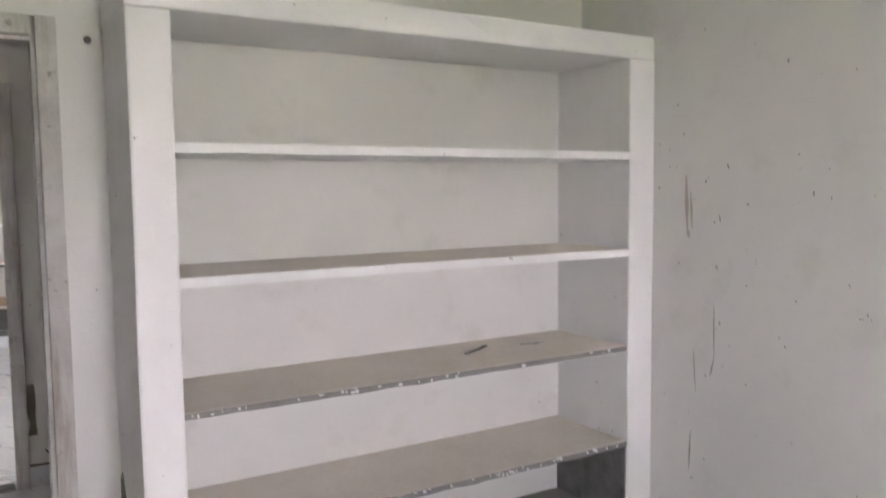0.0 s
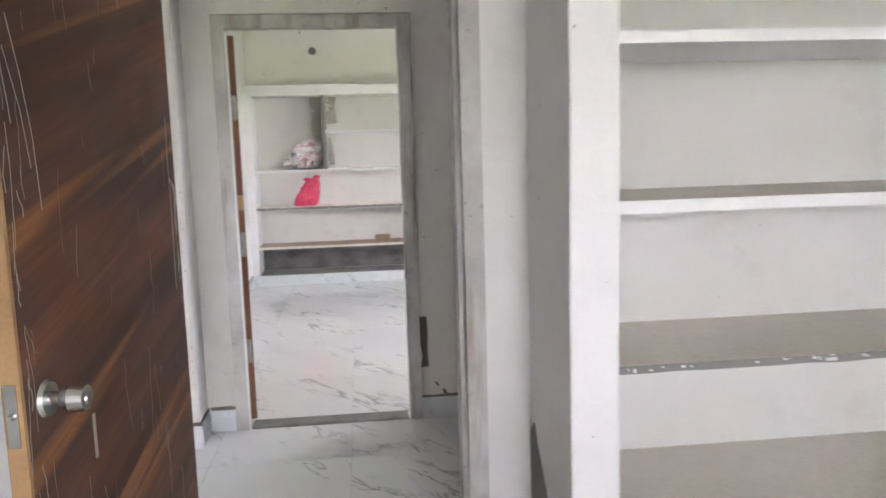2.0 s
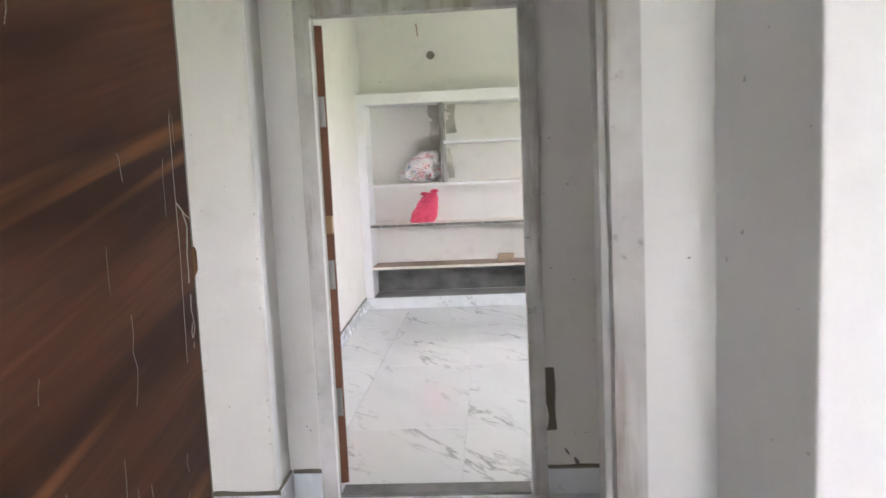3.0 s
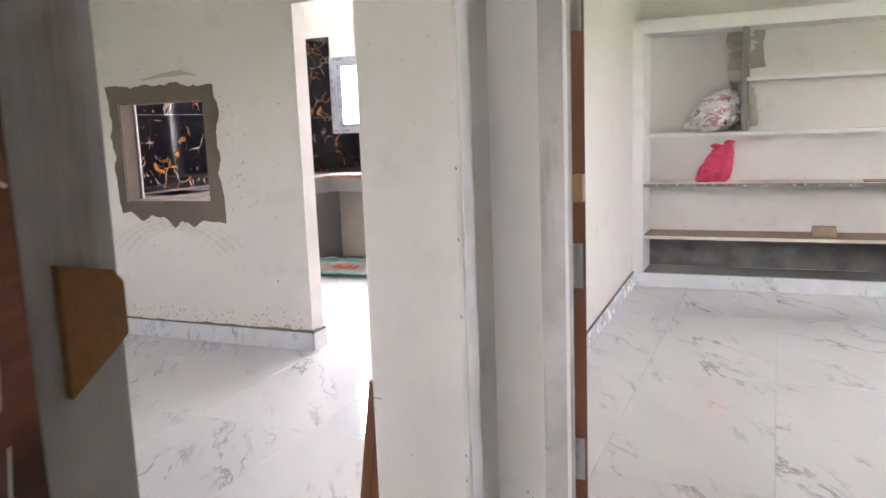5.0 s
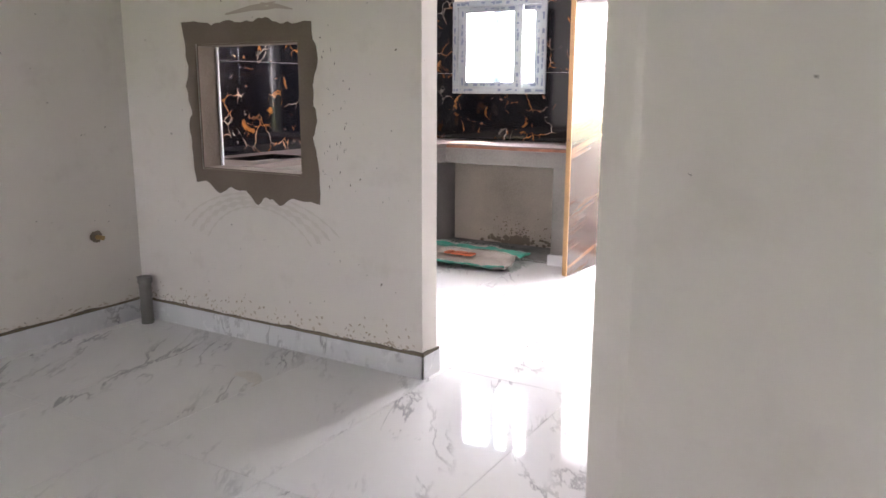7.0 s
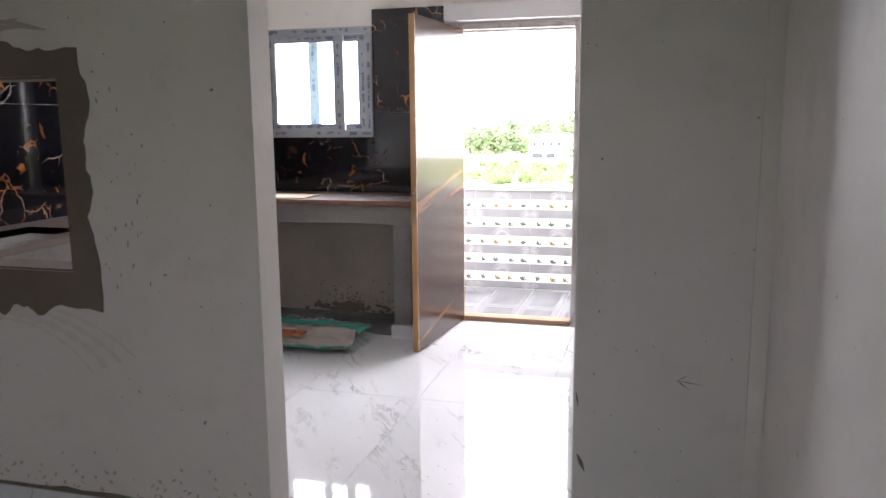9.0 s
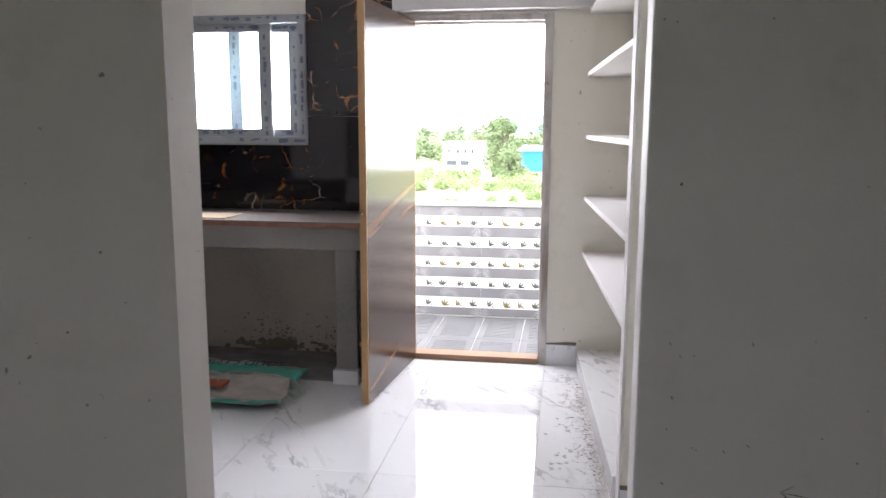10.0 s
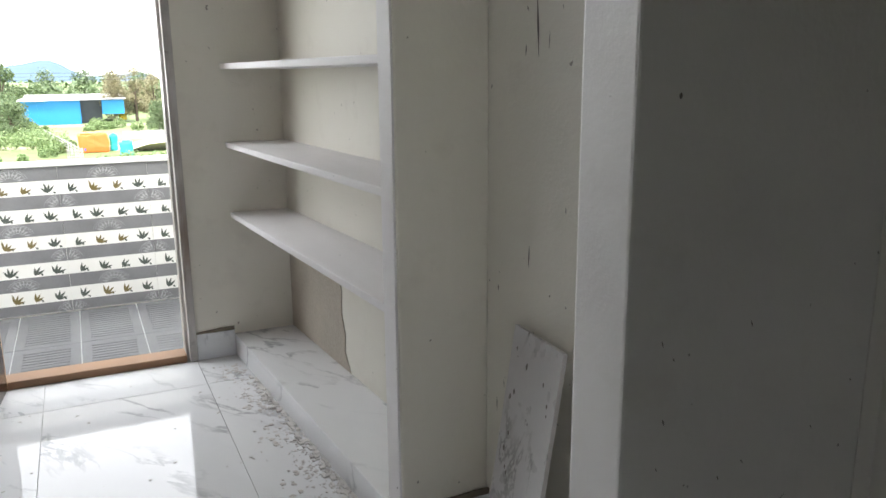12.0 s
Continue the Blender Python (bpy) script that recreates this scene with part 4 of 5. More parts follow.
# ---- dining room details ----
def ring(x0, x1, z0, z1, y, grow, seed):
    """Ragged plaster band round an opening in a wall that faces -y."""
    b = bmesh.new()
    n = 34
    inner = [(x0 + (x1 - x0) * i / n, z1) for i in range(n)] + [(x1, z1 - (z1 - z0) * i / n) for i in range(n)] + [(x1 - (x1 - x0) * i / n, z0) for i in range(n)] + [(x0, z0 + (z1 - z0) * i / n) for i in range(n)]
    cx, cz = (x0 + x1) / 2, (z0 + z1) / 2
    lo, hi = [], []
    for x, z in inner:
        gx, gz = (grow[0] if x < cx else grow[1]), (grow[2] if z < cz else grow[3])
        fx, fz = min(1, abs(x - cx) / ((x1 - x0) / 2)) ** 6, min(1, abs(z - cz) / ((z1 - z0) / 2)) ** 6
        j = 1 + 0.55 * noise.noise(Vector((x * 9 + seed, z * 9, 0))) + 0.16 * noise.noise(Vector((x * 27 + seed, z * 27, 0)))
        ox, oz = x + math.copysign(gx * fx * j, x - cx), z + math.copysign(gz * fz * j, z - cz)
        lo.append((b.verts.new((x, y, z)), b.verts.new((x, y + 0.006, z))))
        hi.append((b.verts.new((ox, y + 0.0015, oz)), b.verts.new((ox, y + 0.006, oz))))
    for i in range(len(lo)):
        k = (i + 1) % len(lo)
        b.faces.new((lo[i][0], lo[k][0], hi[k][0], hi[i][0]))
        b.faces.new((hi[i][0], hi[k][0], hi[k][1], hi[i][1]))
    return b
hatch = thing("hatch_surround", -3.17, PY0, 0.9, "rough grey-brown plaster round the serving hatch", "hatch", kind="structure")
part("patch", ring(NX0, NX1, NZ0, NZ1, PY0 - 0.005, (0.09, 0.095, 0.125, 0.10), 4.0), PATCH, hatch)
part("reveal", boxes((NX0, NX0 + 0.008, PY0, PY1, NZ0, NZ1), (NX1 - 0.008, NX1, PY0, PY1, NZ0, NZ1), (NX0, NX1, PY0, PY1, NZ1 - 0.008, NZ1), (NX0, NX1, PY0, PY1, NZ0, NZ0 + 0.008)), PATCH, hatch, "hatch reveal in raw plaster")
part("edge_strip", box(NX0 + 0.008, NX0 + 0.020, PY1 - 0.006, PY1 + 0.004, NZ0, NZ1), MARBLE_SKIRT, hatch, "pale tile edge behind the hatch")
WASH = plain("washed_smear", (0.68, 0.65, 0.60), 0.7, vary=0.1)
rows = []
for k in range(7):
    r0 = 0.44 + 0.035 * k
    prev = None
    for a in range(150, 24, -9):
        p = (-3.14 + r0 * 1.02 * math.cos(radians(a)), 0.36 + 0.40 * math.sin(radians(a)) + 0.012 * k)
        if prev and k % 2 == 0:
            rows.append((*prev, *p, 0.016 + 0.010 * ((a + k) % 3)))
        prev = p
strokes("trowel_smear", "y", PY0 - 0.0012, rows, WASH, "faint curved trowel smears under the hatch")
rows = [(-3.3, 1.755, -2.95, 1.80, 0.028), (-3.05, 1.80, -2.84, 1.76, 0.022), (-3.15, 1.77, -2.9, 1.775, 0.02)]
strokes("trowel_smear", "y", PY0 - 0.0012, rows, SMEAR, "dirty trowel smear above the hatch")
rnd = random.Random(44)
rows = []
for i in range(46):
    x, z = rnd.uniform(-2.68, -2.5), rnd.uniform(0.9, 1.6)
    if i > 30:
        x, z = rnd.uniform(-4.0, -2.12), rnd.uniform(0.14, 1.9)
    rows.append((x, z, x + rnd.uniform(-0.004, 0.004), z - rnd.uniform(0.004, 0.03 if i < 30 else 0.01), rnd.uniform(0.002, 0.006)))
strokes("wall_nicks", "y", PY0 - 0.0014, rows, SCRATCH, "small dark nicks and drips on the partition")
STAIN = plain("foot_stain", (0.52, 0.46, 0.38), 0.85, vary=0.2, scale=20)
rows, dark = [], []
for i in range(150):
    x, z = rnd.uniform(-4.1, -2.13), 0.125 + abs(rnd.gauss(0, 0.06))
    rows.append((x, z + 0.004, x + rnd.uniform(-0.02, 0.02), z - rnd.uniform(0.004, 0.012), rnd.uniform(0.004, 0.016)))
for i in range(40):
    x, z = rnd.choice((rnd.uniform(-4.1, -2.13), rnd.gauss(-2.35, 0.14), rnd.gauss(-3.9, 0.1))), 0.122 + abs(rnd.gauss(0, 0.016))
    if -4.12 < x < -2.13:
        dark.append((x, z, x + rnd.uniform(-0.02, 0.02), z - rnd.uniform(0.002, 0.006), rnd.uniform(0.003, 0.010)))
strokes("foot_stains", "y", PY0 - 0.0011, rows, STAIN, "brown damp stains above the skirting")
strokes("foot_stains", "y", PY0 - 0.0013, dark, GRIME, "dark dirt specks above the skirting")
rows = []
for i in range(160):
    y, z = rnd.uniform(4.2, 7.15), 0.122 + abs(rnd.gauss(0, 0.02))
    rows.append((y, z, y + rnd.uniform(-0.03, 0.03), z - rnd.uniform(0.002, 0.008), rnd.uniform(0.003, 0.012)))
b = strokes("foot_stains", "y", -4.1288, rows, STAIN, "brown damp stains above the skirting")
b.matrix_basis = Matrix(((0, 1, 0, 0), (1, 0, 0, 0), (0, 0, 1, 0), (0, 0, 0, 1)))
pipe = thing("waste_pipe", -3.995, 7.085, 0, "grey plastic waste pipe stub standing at the skirting", "pipe")
part("tube", cyl((-3.995, 7.085, 0), (-3.995, 7.085, 0.26), 0.036, 0.036, 24), PVC, pipe)
part("collar", cyl((-3.995, 7.085, 0.25), (-3.995, 7.085, 0.285), 0.043, 0.043, 24), PVC, pipe)
t = thing("tap_outlet", -4.12, 6.88, 0.545, "brass water outlet in a broken hole", "outlet")
part("hole", ragged(cyl((-4.131, 6.88, 0.545), (-4.126, 6.88, 0.545), 0.036, 0.036, 16), 0, 0.008, 40), GRIME, t)
part("nipple", cyl((-4.13, 6.89, 0.54), (-4.085, 6.90, 0.538), 0.014, 0.013, 14), plain("brass", (0.45, 0.33, 0.16), 0.35, 0.9), t)
arrow = [(-0.785, 0.616, -0.708, 0.606, 0.0028), (-0.785, 0.616, -0.752, 0.636, 0.0025), (-0.785, 0.616, -0.748, 0.588, 0.0025)]
strokes("pencil_arrow", "y", AY0 - 0.001, arrow, SCRATCH, "pencil arrow drawn on the wall")
arrow = [(-0.44, 0.648, -0.395, 0.646, 0.003), (-0.44, 0.648, -0.42, 0.672, 0.0025), (-0.44, 0.648, -0.42, 0.605, 0.0025)]
strokes("pencil_arrow", "y", 4.949, arrow, SCRATCH, "pencil arrow drawn on the pier")
rows = [(-1.04, 1.332, -1.041, 1.323, 0.007), (-1.10, 0.33, -1.075, 0.27, 0.016), (-1.108, 0.55, -1.10, 0.50, 0.006)]
for i in range(16):
    x, z = rnd.uniform(-1.09, -0.62), rnd.uniform(0.15, 1.9)
    rows.append((x, z, x + 0.003, z - rnd.uniform(0.004, 0.012), rnd.uniform(0.002, 0.004)))
strokes("wall_nicks", "y", AY0 - 0.001, rows, SCRATCH, "dark nicks in the plaster")
rows = []
for z in (0.335, 0.395, 0.45, 0.52, 0.9, 1.1, 1.28):
    rows.append((-0.158, z, -0.156, z - 0.010, 0.004))
for i in range(14):
    x, z = rnd.uniform(-0.43, -0.16), rnd.uniform(0.2, 1.7)
    rows.append((x, z, x + 0.002, z - rnd.uniform(0.002, 0.006), rnd.uniform(0.001, 0.003)))
strokes("wall_nicks", "y", 4.9488, rows, SCRATCH, "dark nicks along the pier")
strokes("wall_nicks", "y", 5.169, [(-0.061, 0.328, -0.055, 0.322, 0.006), (-0.045, 0.310, -0.04, 0.305, 0.006), (1.10, 0.16, 1.12, 0.12, 0.02), (1.06, 0.20, 1.08, 0.17, 0.012)], SCRATCH, "dark nicks beside the bedroom door")
rows = []
for i in range(26):
    y, z = rnd.uniform(7.65, 8.48), rnd.uniform(0.3, 2.1)
    rows.append((y, z, y + rnd.uniform(-0.006, 0.006), z - rnd.uniform(0.005, 0.06), rnd.uniform(0.003, 0.006)))
rows += [(8.30, 1.55, 8.29, 1.40, 0.008), (8.36, 2.0, 8.35, 1.85, 0.03), (7.9, 0.75, 7.9, 0.62, 0.02)]
strokes("wall_nicks", "x", -0.9012, rows, SCRATCH, "dark scratches in the kitchen niche")
# open electrical box
eb = thing("electrical_box", -0.52, 5.73, 1.48, "open recessed electrical box with loose wires", "electrical box")
# near-black slab on the wall face; its colour stands for the box's inner shade
part("recess", ragged(boxes((-0.5235, -0.516, 5.555, 5.97, 1.410, 1.534)), 6, 0.012, 25), plain("box_shadow", (0.010, 0.005, 0.004), 0.95), eb)
for k, col in enumerate(((0.02, 0.15, 0.08), (0.35, 0.03, 0.02), (0.02, 0.05, 0.2), (0.3, 0.12, 0.03))):
    w = bmesh.new()
    p = Vector((-0.526, 5.93 - 0.015 * k, 1.51 - 0.02 * k))
    for i in range(8):
        q = Vector((-0.527 - 0.008 * math.sin(i * 0.5), 5.93 - 0.04 * (i + 1) + 0.01 * k, 1.51 - 0.02 * k - 0.025 * math.sin(i * 0.7 + k)))
        cyl(p, q, 0.0025, 0.0025, 6, w)
        p = q
    part("wire", w, plain("wire_%s" % ("green", "red", "blue", "copper")[k], col, 0.4), eb)
# plank behind the pier
t = thing("timber_plank", -0.5, 5.1, 0, "red-brown grooved timber plank leaning on the pier", "plank")
b = boxes((-0.06, 0.06, -0.012, 0.012, 0, 0.66), (-0.055, -0.03, -0.017, -0.012, 0, 0.66), (-0.012, 0.012, -0.017, -0.012, 0, 0.66), (0.03, 0.055, -0.017, -0.012, 0, 0.66), bevel=0.002)
b.transform(Matrix.Translation((-0.525, 5.06, 0.002)) @ Matrix.Rotation(radians(8), 4, "Y") @ Matrix.Rotation(radians(25), 4, "Z"))
part("board", b, REDWOOD, t)


# ---- skirting ----
def skirting(x0, x1, y0, y1, face, h=0.115):
    """Marble skirting along a wall; face is the way it looks; a dirty line of mortar lies on top."""
    d = 0.013
    fx, fy = face
    b = box(min(x0, x0 + fx * d), max(x1, x1 + fx * d), min(y0, y0 + fy * d), max(y1, y1 + fy * d), 0, h, 0.0015)
    ob = setting("skirting", b, MARBLE_SKIRT, "white marble skirting with a dirty mortar line", "skirting")
    g = box(min(x0, x0 + fx * 0.009), max(x1, x1 + fx * 0.009), min(y0, y0 + fy * 0.009), max(y1, y1 + fy * 0.009), h - 0.004, h + 0.014)
    n = max(2, int(max(x1 - x0, y1 - y0) * 14))
    bmesh.ops.subdivide_edges(g, edges=[e for e in g.edges if e.calc_length() > 0.1], cuts=min(n, 60))
    for v in g.verts:
        if v.co.z > h:
            v.co.z += 0.010 * noise.noise(v.co * 7) + 0.006 * noise.noise(v.co * 25)
    part("mortar_line", g, GRIME, ob)
skirting(-4.13, PXE + 0.013, PY0, PY0, (0, -1))
skirting(PXE, PXE, PY0 - 0.013, PY1 + 0.013, (1, 0))
skirting(-4.13, -4.13, 4.0, PY0 - 0.013, (1, 0))
skirting(-0.432, -0.129, 4.95, 4.95, (0, -1))
skirting(-0.146, -0.146, 4.95, 5.17, (1, 0))
skirting(-0.432, -0.432, 4.937, 5.11, (-1, 0))
skirting(-0.129, 0.0, 5.17, 5.17, (0, -1))
skirting(0.983, 1.62, 5.17, 5.17, (0, -1))
skirting(-1.06, -0.765, 8.515, 8.515, (0, -1), 0.1)
skirting(DX1 + 0.002, -1.2, KY, KY, (0, -1), 0.13)
skirting(AX, -0.52, AY0, AY0, (0, -1), 0.1)
skirting(-0.52, -0.52, 5.14, AY0 - 0.013, (-1, 0), 0.1)
b = prism([(-0.38, 5.29), (-0.366, 5.29), (-0.491, 9.57), (-0.505, 9.57)], 0, 0.115)
setting("skirting", b, MARBLE_SKIRT, "white marble skirting with a dirty mortar line", "skirting")
b = prism([(-0.38, 5.29), (-0.370, 5.29), (-0.495, 9.57), (-0.505, 9.57)], 0.115, 0.124)
setting("skirting_line", b, GRIME, "dirty mortar line above the bedroom skirting", "skirting")
tagged(part("floor_stain", ragged(cyl((-2.83, 6.70, 0.0002), (-2.83, 6.70, 0.0010), 0.11, 0.10, 40), 0, 0.03, 6), plain("floor_dirt", (0.60, 0.58, 0.56), 0.5, vary=0.25, scale=16)), "dried grey cement stain on the marble floor", "stain", kind="stuff")

# ---- balcony ----
bf = setting("balcony_floor", boxes((-4.2, 0.6, 10.5, 11.86, -0.18, -0.058)), GROUT, "grey tiled balcony floor", "floor")
par = setting("parapet", boxes((-4.2, 0.6, 11.722, 11.84, -0.058, 0.845)), GREYWHITE, "balcony parapet clad in grey and white patterned tiles", "parapet")
setting("parapet_coping", boxes((-4.2, 0.6, 11.70, 11.86, 0.847, 0.868), bevel=0.004), WHITE, "pale stone coping on the balcony parapet", "coping")


def piece(name, me, parent, x, y, z):
    ob = new(name, me)
    ob.parent = parent
    ob.location = Vector((x, y, z)) * K
    return ob


def mesh_of(bm, mats):
    bmesh.ops.scale(bm, vec=(K, K, K), verts=bm.verts)
    me = bpy.data.meshes.new("tile")
    bm.to_mesh(me)
    bm.free()
    for m in mats:
        me.materials.append(m)
    return me


TILE_WHITE = plain("tile_white", (0.78, 0.77, 0.76), 0.25, vary=0.06, scale=12)
TILE_GREY = plain("tile_grey", (0.20, 0.20, 0.215), 0.3, vary=0.3, scale=16, relief=0.3)
LEAF_DARK = plain("leaf_dark", (0.07, 0.085, 0.075), 0.3)
LEAF_GOLD = plain("leaf_gold", (0.16, 0.125, 0.05), 0.3)
MOTIF = plain("motif_pale", (0.40, 0.40, 0.42), 0.3)
TWD, ROW = 0.50, 0.164


def leaf_shape(b, cx, cz, ang, ln, wd, mi, y):
    c, s = math.cos(ang), math.sin(ang)
    f = b.faces.new([b.verts.new((cx + (u * c - v * s), y, cz + (u * s + v * c))) for u, v in ((0, 0), (ln * 0.35, -wd), (ln * 0.7, -wd * 0.8), (ln, 0), (ln * 0.7, wd * 0.6), (ln * 0.35, wd))])
    f.material_index = mi


def parapet_tile(rows, odd_first, seed):
    """One patterned wall tile: grey relief bands with lace motifs, white bands with sprigs of leaves."""
    b = bmesh.new()
    r = random.Random(seed)
    h = ROW * rows
    box(0.001, TWD - 0.001, -0.010, 0, -h + 0.001, -0.001, bm=b)
    k = 0
    while k < rows:
        zt = -ROW * k
        zb = max(zt - 0.080, -h + 0.001)
        q = box(0.001, TWD - 0.001, -0.0112, -0.0100, zb, zt - 0.001)
        for f in q.faces:
            f.material_index = 1
        join(b, q)
        centres = (0.25,) if k % 2 == 0 else (0.0, TWD)
        for c in centres:
            for rad in (0.092, 0.080, 0.056, 0.032):
                pts = [(c + rad * math.cos(a), zt - 0.078 + 0.78 * rad * math.sin(a)) for a in np.linspace(0, math.pi, 15)]
                for p, w in zip(pts, pts[1:]):
                    if min(p[0], w[0]) < 0.002 or max(p[0], w[0]) > TWD - 0.002 or min(p[1], w[1]) < zb:
                        continue
                    t = 0.0016
                    f = b.faces.new([b.verts.new((x, -0.0117, z + dz)) for (x, z), dz in ((p, -t), (w, -t), (w, t), (p, t))])
                    f.material_index = 4
            for a in np.linspace(0.2, math.pi - 0.2, 9):
                p = (c + 0.034 * math.cos(a), zt - 0.078 + 0.027 * math.sin(a))
                if 0.01 < p[0] < TWD - 0.01 and 0.012 < c + 0.078 * math.cos(a) < TWD - 0.012:
                    leaf_shape(b, p[0], p[1], a, 0.04, 0.004, 4, -0.0116)
        if rows - k >= 1:
            for i in range(4):
                cx, cz = 0.06 + i * 0.125 + r.uniform(-0.01, 0.01), zt - 0.080 - 0.074
                mi = 3 if (k % 2 == 0 and i in (1, 2)) else 2
                lean = r.uniform(-0.35, 0.35)
                for a in (0.55, 1.05, 1.55, 2.1)[: 3 + i % 2]:
                    leaf_shape(b, cx, cz, a + lean, r.uniform(0.048, 0.066), 0.0075, mi, -0.0106)
                leaf_shape(b, cx + 0.045, cz - 0.004, 2.4 + lean, 0.022, 0.006, 2, -0.0106)
        k += 1
    return mesh_of(b, [TILE_WHITE, TILE_GREY, LEAF_DARK, LEAF_GOLD, MOTIF])


full, short = [parapet_tile(2, True, 3), parapet_tile(2, True, 7)], parapet_tile(1.40, True, 5)
for i in range(-3, 4):
    x = -1.937 + i * TWD
    for j in range(3):
        piece("tile", full[(i + j) % 2] if j < 2 else short, par, x, 11.7215, 0.845 - j * ROW * 2)
BALC = plain("balcony_tile", (0.18, 0.18, 0.19), 0.2, vary=0.3, scale=10, per_object=True)
b = box(0.003, 0.322, 0.003, 0.652, -0.006, 0, 0.001)
for i in range(13):
    y = 0.06 + i * 0.042
    box(0.05, 0.275, y, y + 0.014, -0.001, 0.0022, bm=b)
bt = mesh_of(b, [BALC])
for i in range(-5, 6):
    for j in range(2):
        piece("tile", bt, bf, -1.903 + i * 0.325, 10.52 + j * 0.6525 - 0.10, -0.052)

# ---- outside ----
GZ = -4.2
m, n, l, bs = material("field", 0.95)
v = coords(n, l)
c = mix(n, l, ramp(n, l, noise_tex(n, l, v, 0.045, 5, 0.6), (0.38, 0), (0.62, 1)), (0.13, 0.18, 0.06), (0.26, 0.31, 0.13))
c = mix(n, l, ramp(n, l, noise_tex(n, l, v, 0.9, 6, 0.7), (0.4, 0), (0.7, 0.6)), c, (0.07, 0.13, 0.03))
c = mix(n, l, ramp(n, l, noise_tex(n, l, coords(n, l, (0.5, 1.6, 1)), 0.06, 4), (0.58, 0), (0.66, 0.8)), c, (0.42, 0.34, 0.24))
l.new(c, bs.inputs["Base Color"])
g = bmesh.new()
bmesh.ops.create_grid(g, x_segments=60, y_segments=60, size=1800)
for w in g.verts:
    w.co.z = GZ
setting("ground", g, m, "green field with patches of bare earth", "ground")
EARTH = plain("pale_earth", (0.52, 0.46, 0.37), 0.95, vary=0.2, scale=0.6)
b = bmesh.new()
pts = [(-40 + i * 2.5, 55.5 + 1.6 * noise.noise(Vector((i * 0.3, 0, 0))) - 0.06 * i) for i in range(36)]
for (x0, y0), (x1, y1) in zip(pts, pts[1:]):
    b.faces.new([b.verts.new(p) for p in ((x0, y0 - 1.6, GZ + 0.05), (x1, y1 - 1.6, GZ + 0.05), (x1, y1 + 1.8, GZ + 0.05), (x0, y0 + 1.8, GZ + 0.05))])
setting("dirt_track", b, EARTH, "pale dirt track across the field", "track")
b = ragged(cyl((4.5, 73, GZ + 0.02), (4.5, 73, GZ + 0.06), 4.2, 4.2, 40), 0, 1.2, 0.3)
setting("bare_earth", b, EARTH, "bare pale earth beside the fence", "ground")


def foliage(name, base, light):
    m, n, l, b = material(name, 0.7)
    geo = n.new("ShaderNodeNewGeometry")
    c = ramp(n, l, geo.outputs["Random Per Island"], (0.0, base), (0.6, tuple((p + q) / 2 for p, q in zip(base, light))), (1.0, light))
    l.new(c, b.inputs["Base Color"])
    return m


GREEN = foliage("tree_leaves", (0.08, 0.12, 0.055), (0.19, 0.25, 0.12))
OLIVE = foliage("olive_leaves", (0.17, 0.155, 0.085), (0.34, 0.30, 0.18))
BUSH = foliage("bush_leaves", (0.11, 0.17, 0.06), (0.25, 0.33, 0.14))
BARK = plain("bark", (0.10, 0.075, 0.055), 0.95, vary=0.3)


def leaves(clumps, count, size, seed, flat=0.8):
    """Small leaf quads spread through clumps of (x, y, z, radius)."""
    r = random.Random(seed)
    vs, fs = [], []
    for i in range(count):
        cx, cy, cz, rad = clumps[i % len(clumps)]
        d = Vector((r.gauss(0, 1), r.gauss(0, 1), r.gauss(0, 1) * flat)).normalized() * rad * (0.55 + 0.5 * r.random() ** 0.6)
        p = Vector((cx, cy, cz)) + d
        a = Vector((r.gauss(0, 1), r.gauss(0, 1), r.gauss(0, 0.6))).normalized()
        q = a.cross(Vector((r.gauss(0, 1), r.gauss(0, 1), r.gauss(0, 1)))).normalized()
        s = size * r.uniform(0.6, 1.4)
        k = len(vs)
        vs += [tuple((p + (a * u + q * w) * s) * K) for u, w in ((-1, 0), (0, -0.5), (1, 0), (0, 0.5))]
        fs.append((k, k + 1, k + 2, k + 3))
    me = bpy.data.meshes.new("crown")
    me.from_pydata(vs, [], fs)
    return me


def tree(x, y, h, spread, seed, mat, label, count=1500, size=0.22, base=0.12):
    count, size = int(count * 2.2), size * 0.58
    r = random.Random(seed)
    t = thing("tree", x, y, GZ, label, "tree", "trees across the field")
    b = cyl((x, y, GZ), (x, y, GZ + h * 0.55), 0.035 * h, 0.02 * h, 10)
    cl = []
    for i in range(16):
        a, zz = r.uniform(0, 6.28), GZ + h * r.uniform(base + 0.05, 0.92)
        k = 1 - 0.75 * ((zz - GZ) / h - base) ** 2
        rr = spread * r.uniform(0.15, 0.7) * k
        px, py = x + math.cos(a) * rr, y + math.sin(a) * rr
        cyl((x, y, GZ + h * r.uniform(0.3, 0.5)), (px, py, zz), 0.012 * h, 0.004 * h, 6, b)
        cl.append((px, py, zz, spread * r.uniform(0.22, 0.42)))
    cl.append((x, y, GZ + h * 0.93, spread * 0.25))
    part("trunk", b, BARK, t)
    me = leaves(cl, count, size, seed + 1)
    me.materials.append(mat)
    ob = new("crown", me)
    ob.parent = t
    ob.matrix_parent_inverse = Matrix.Translation(t.location).inverted()
    return t


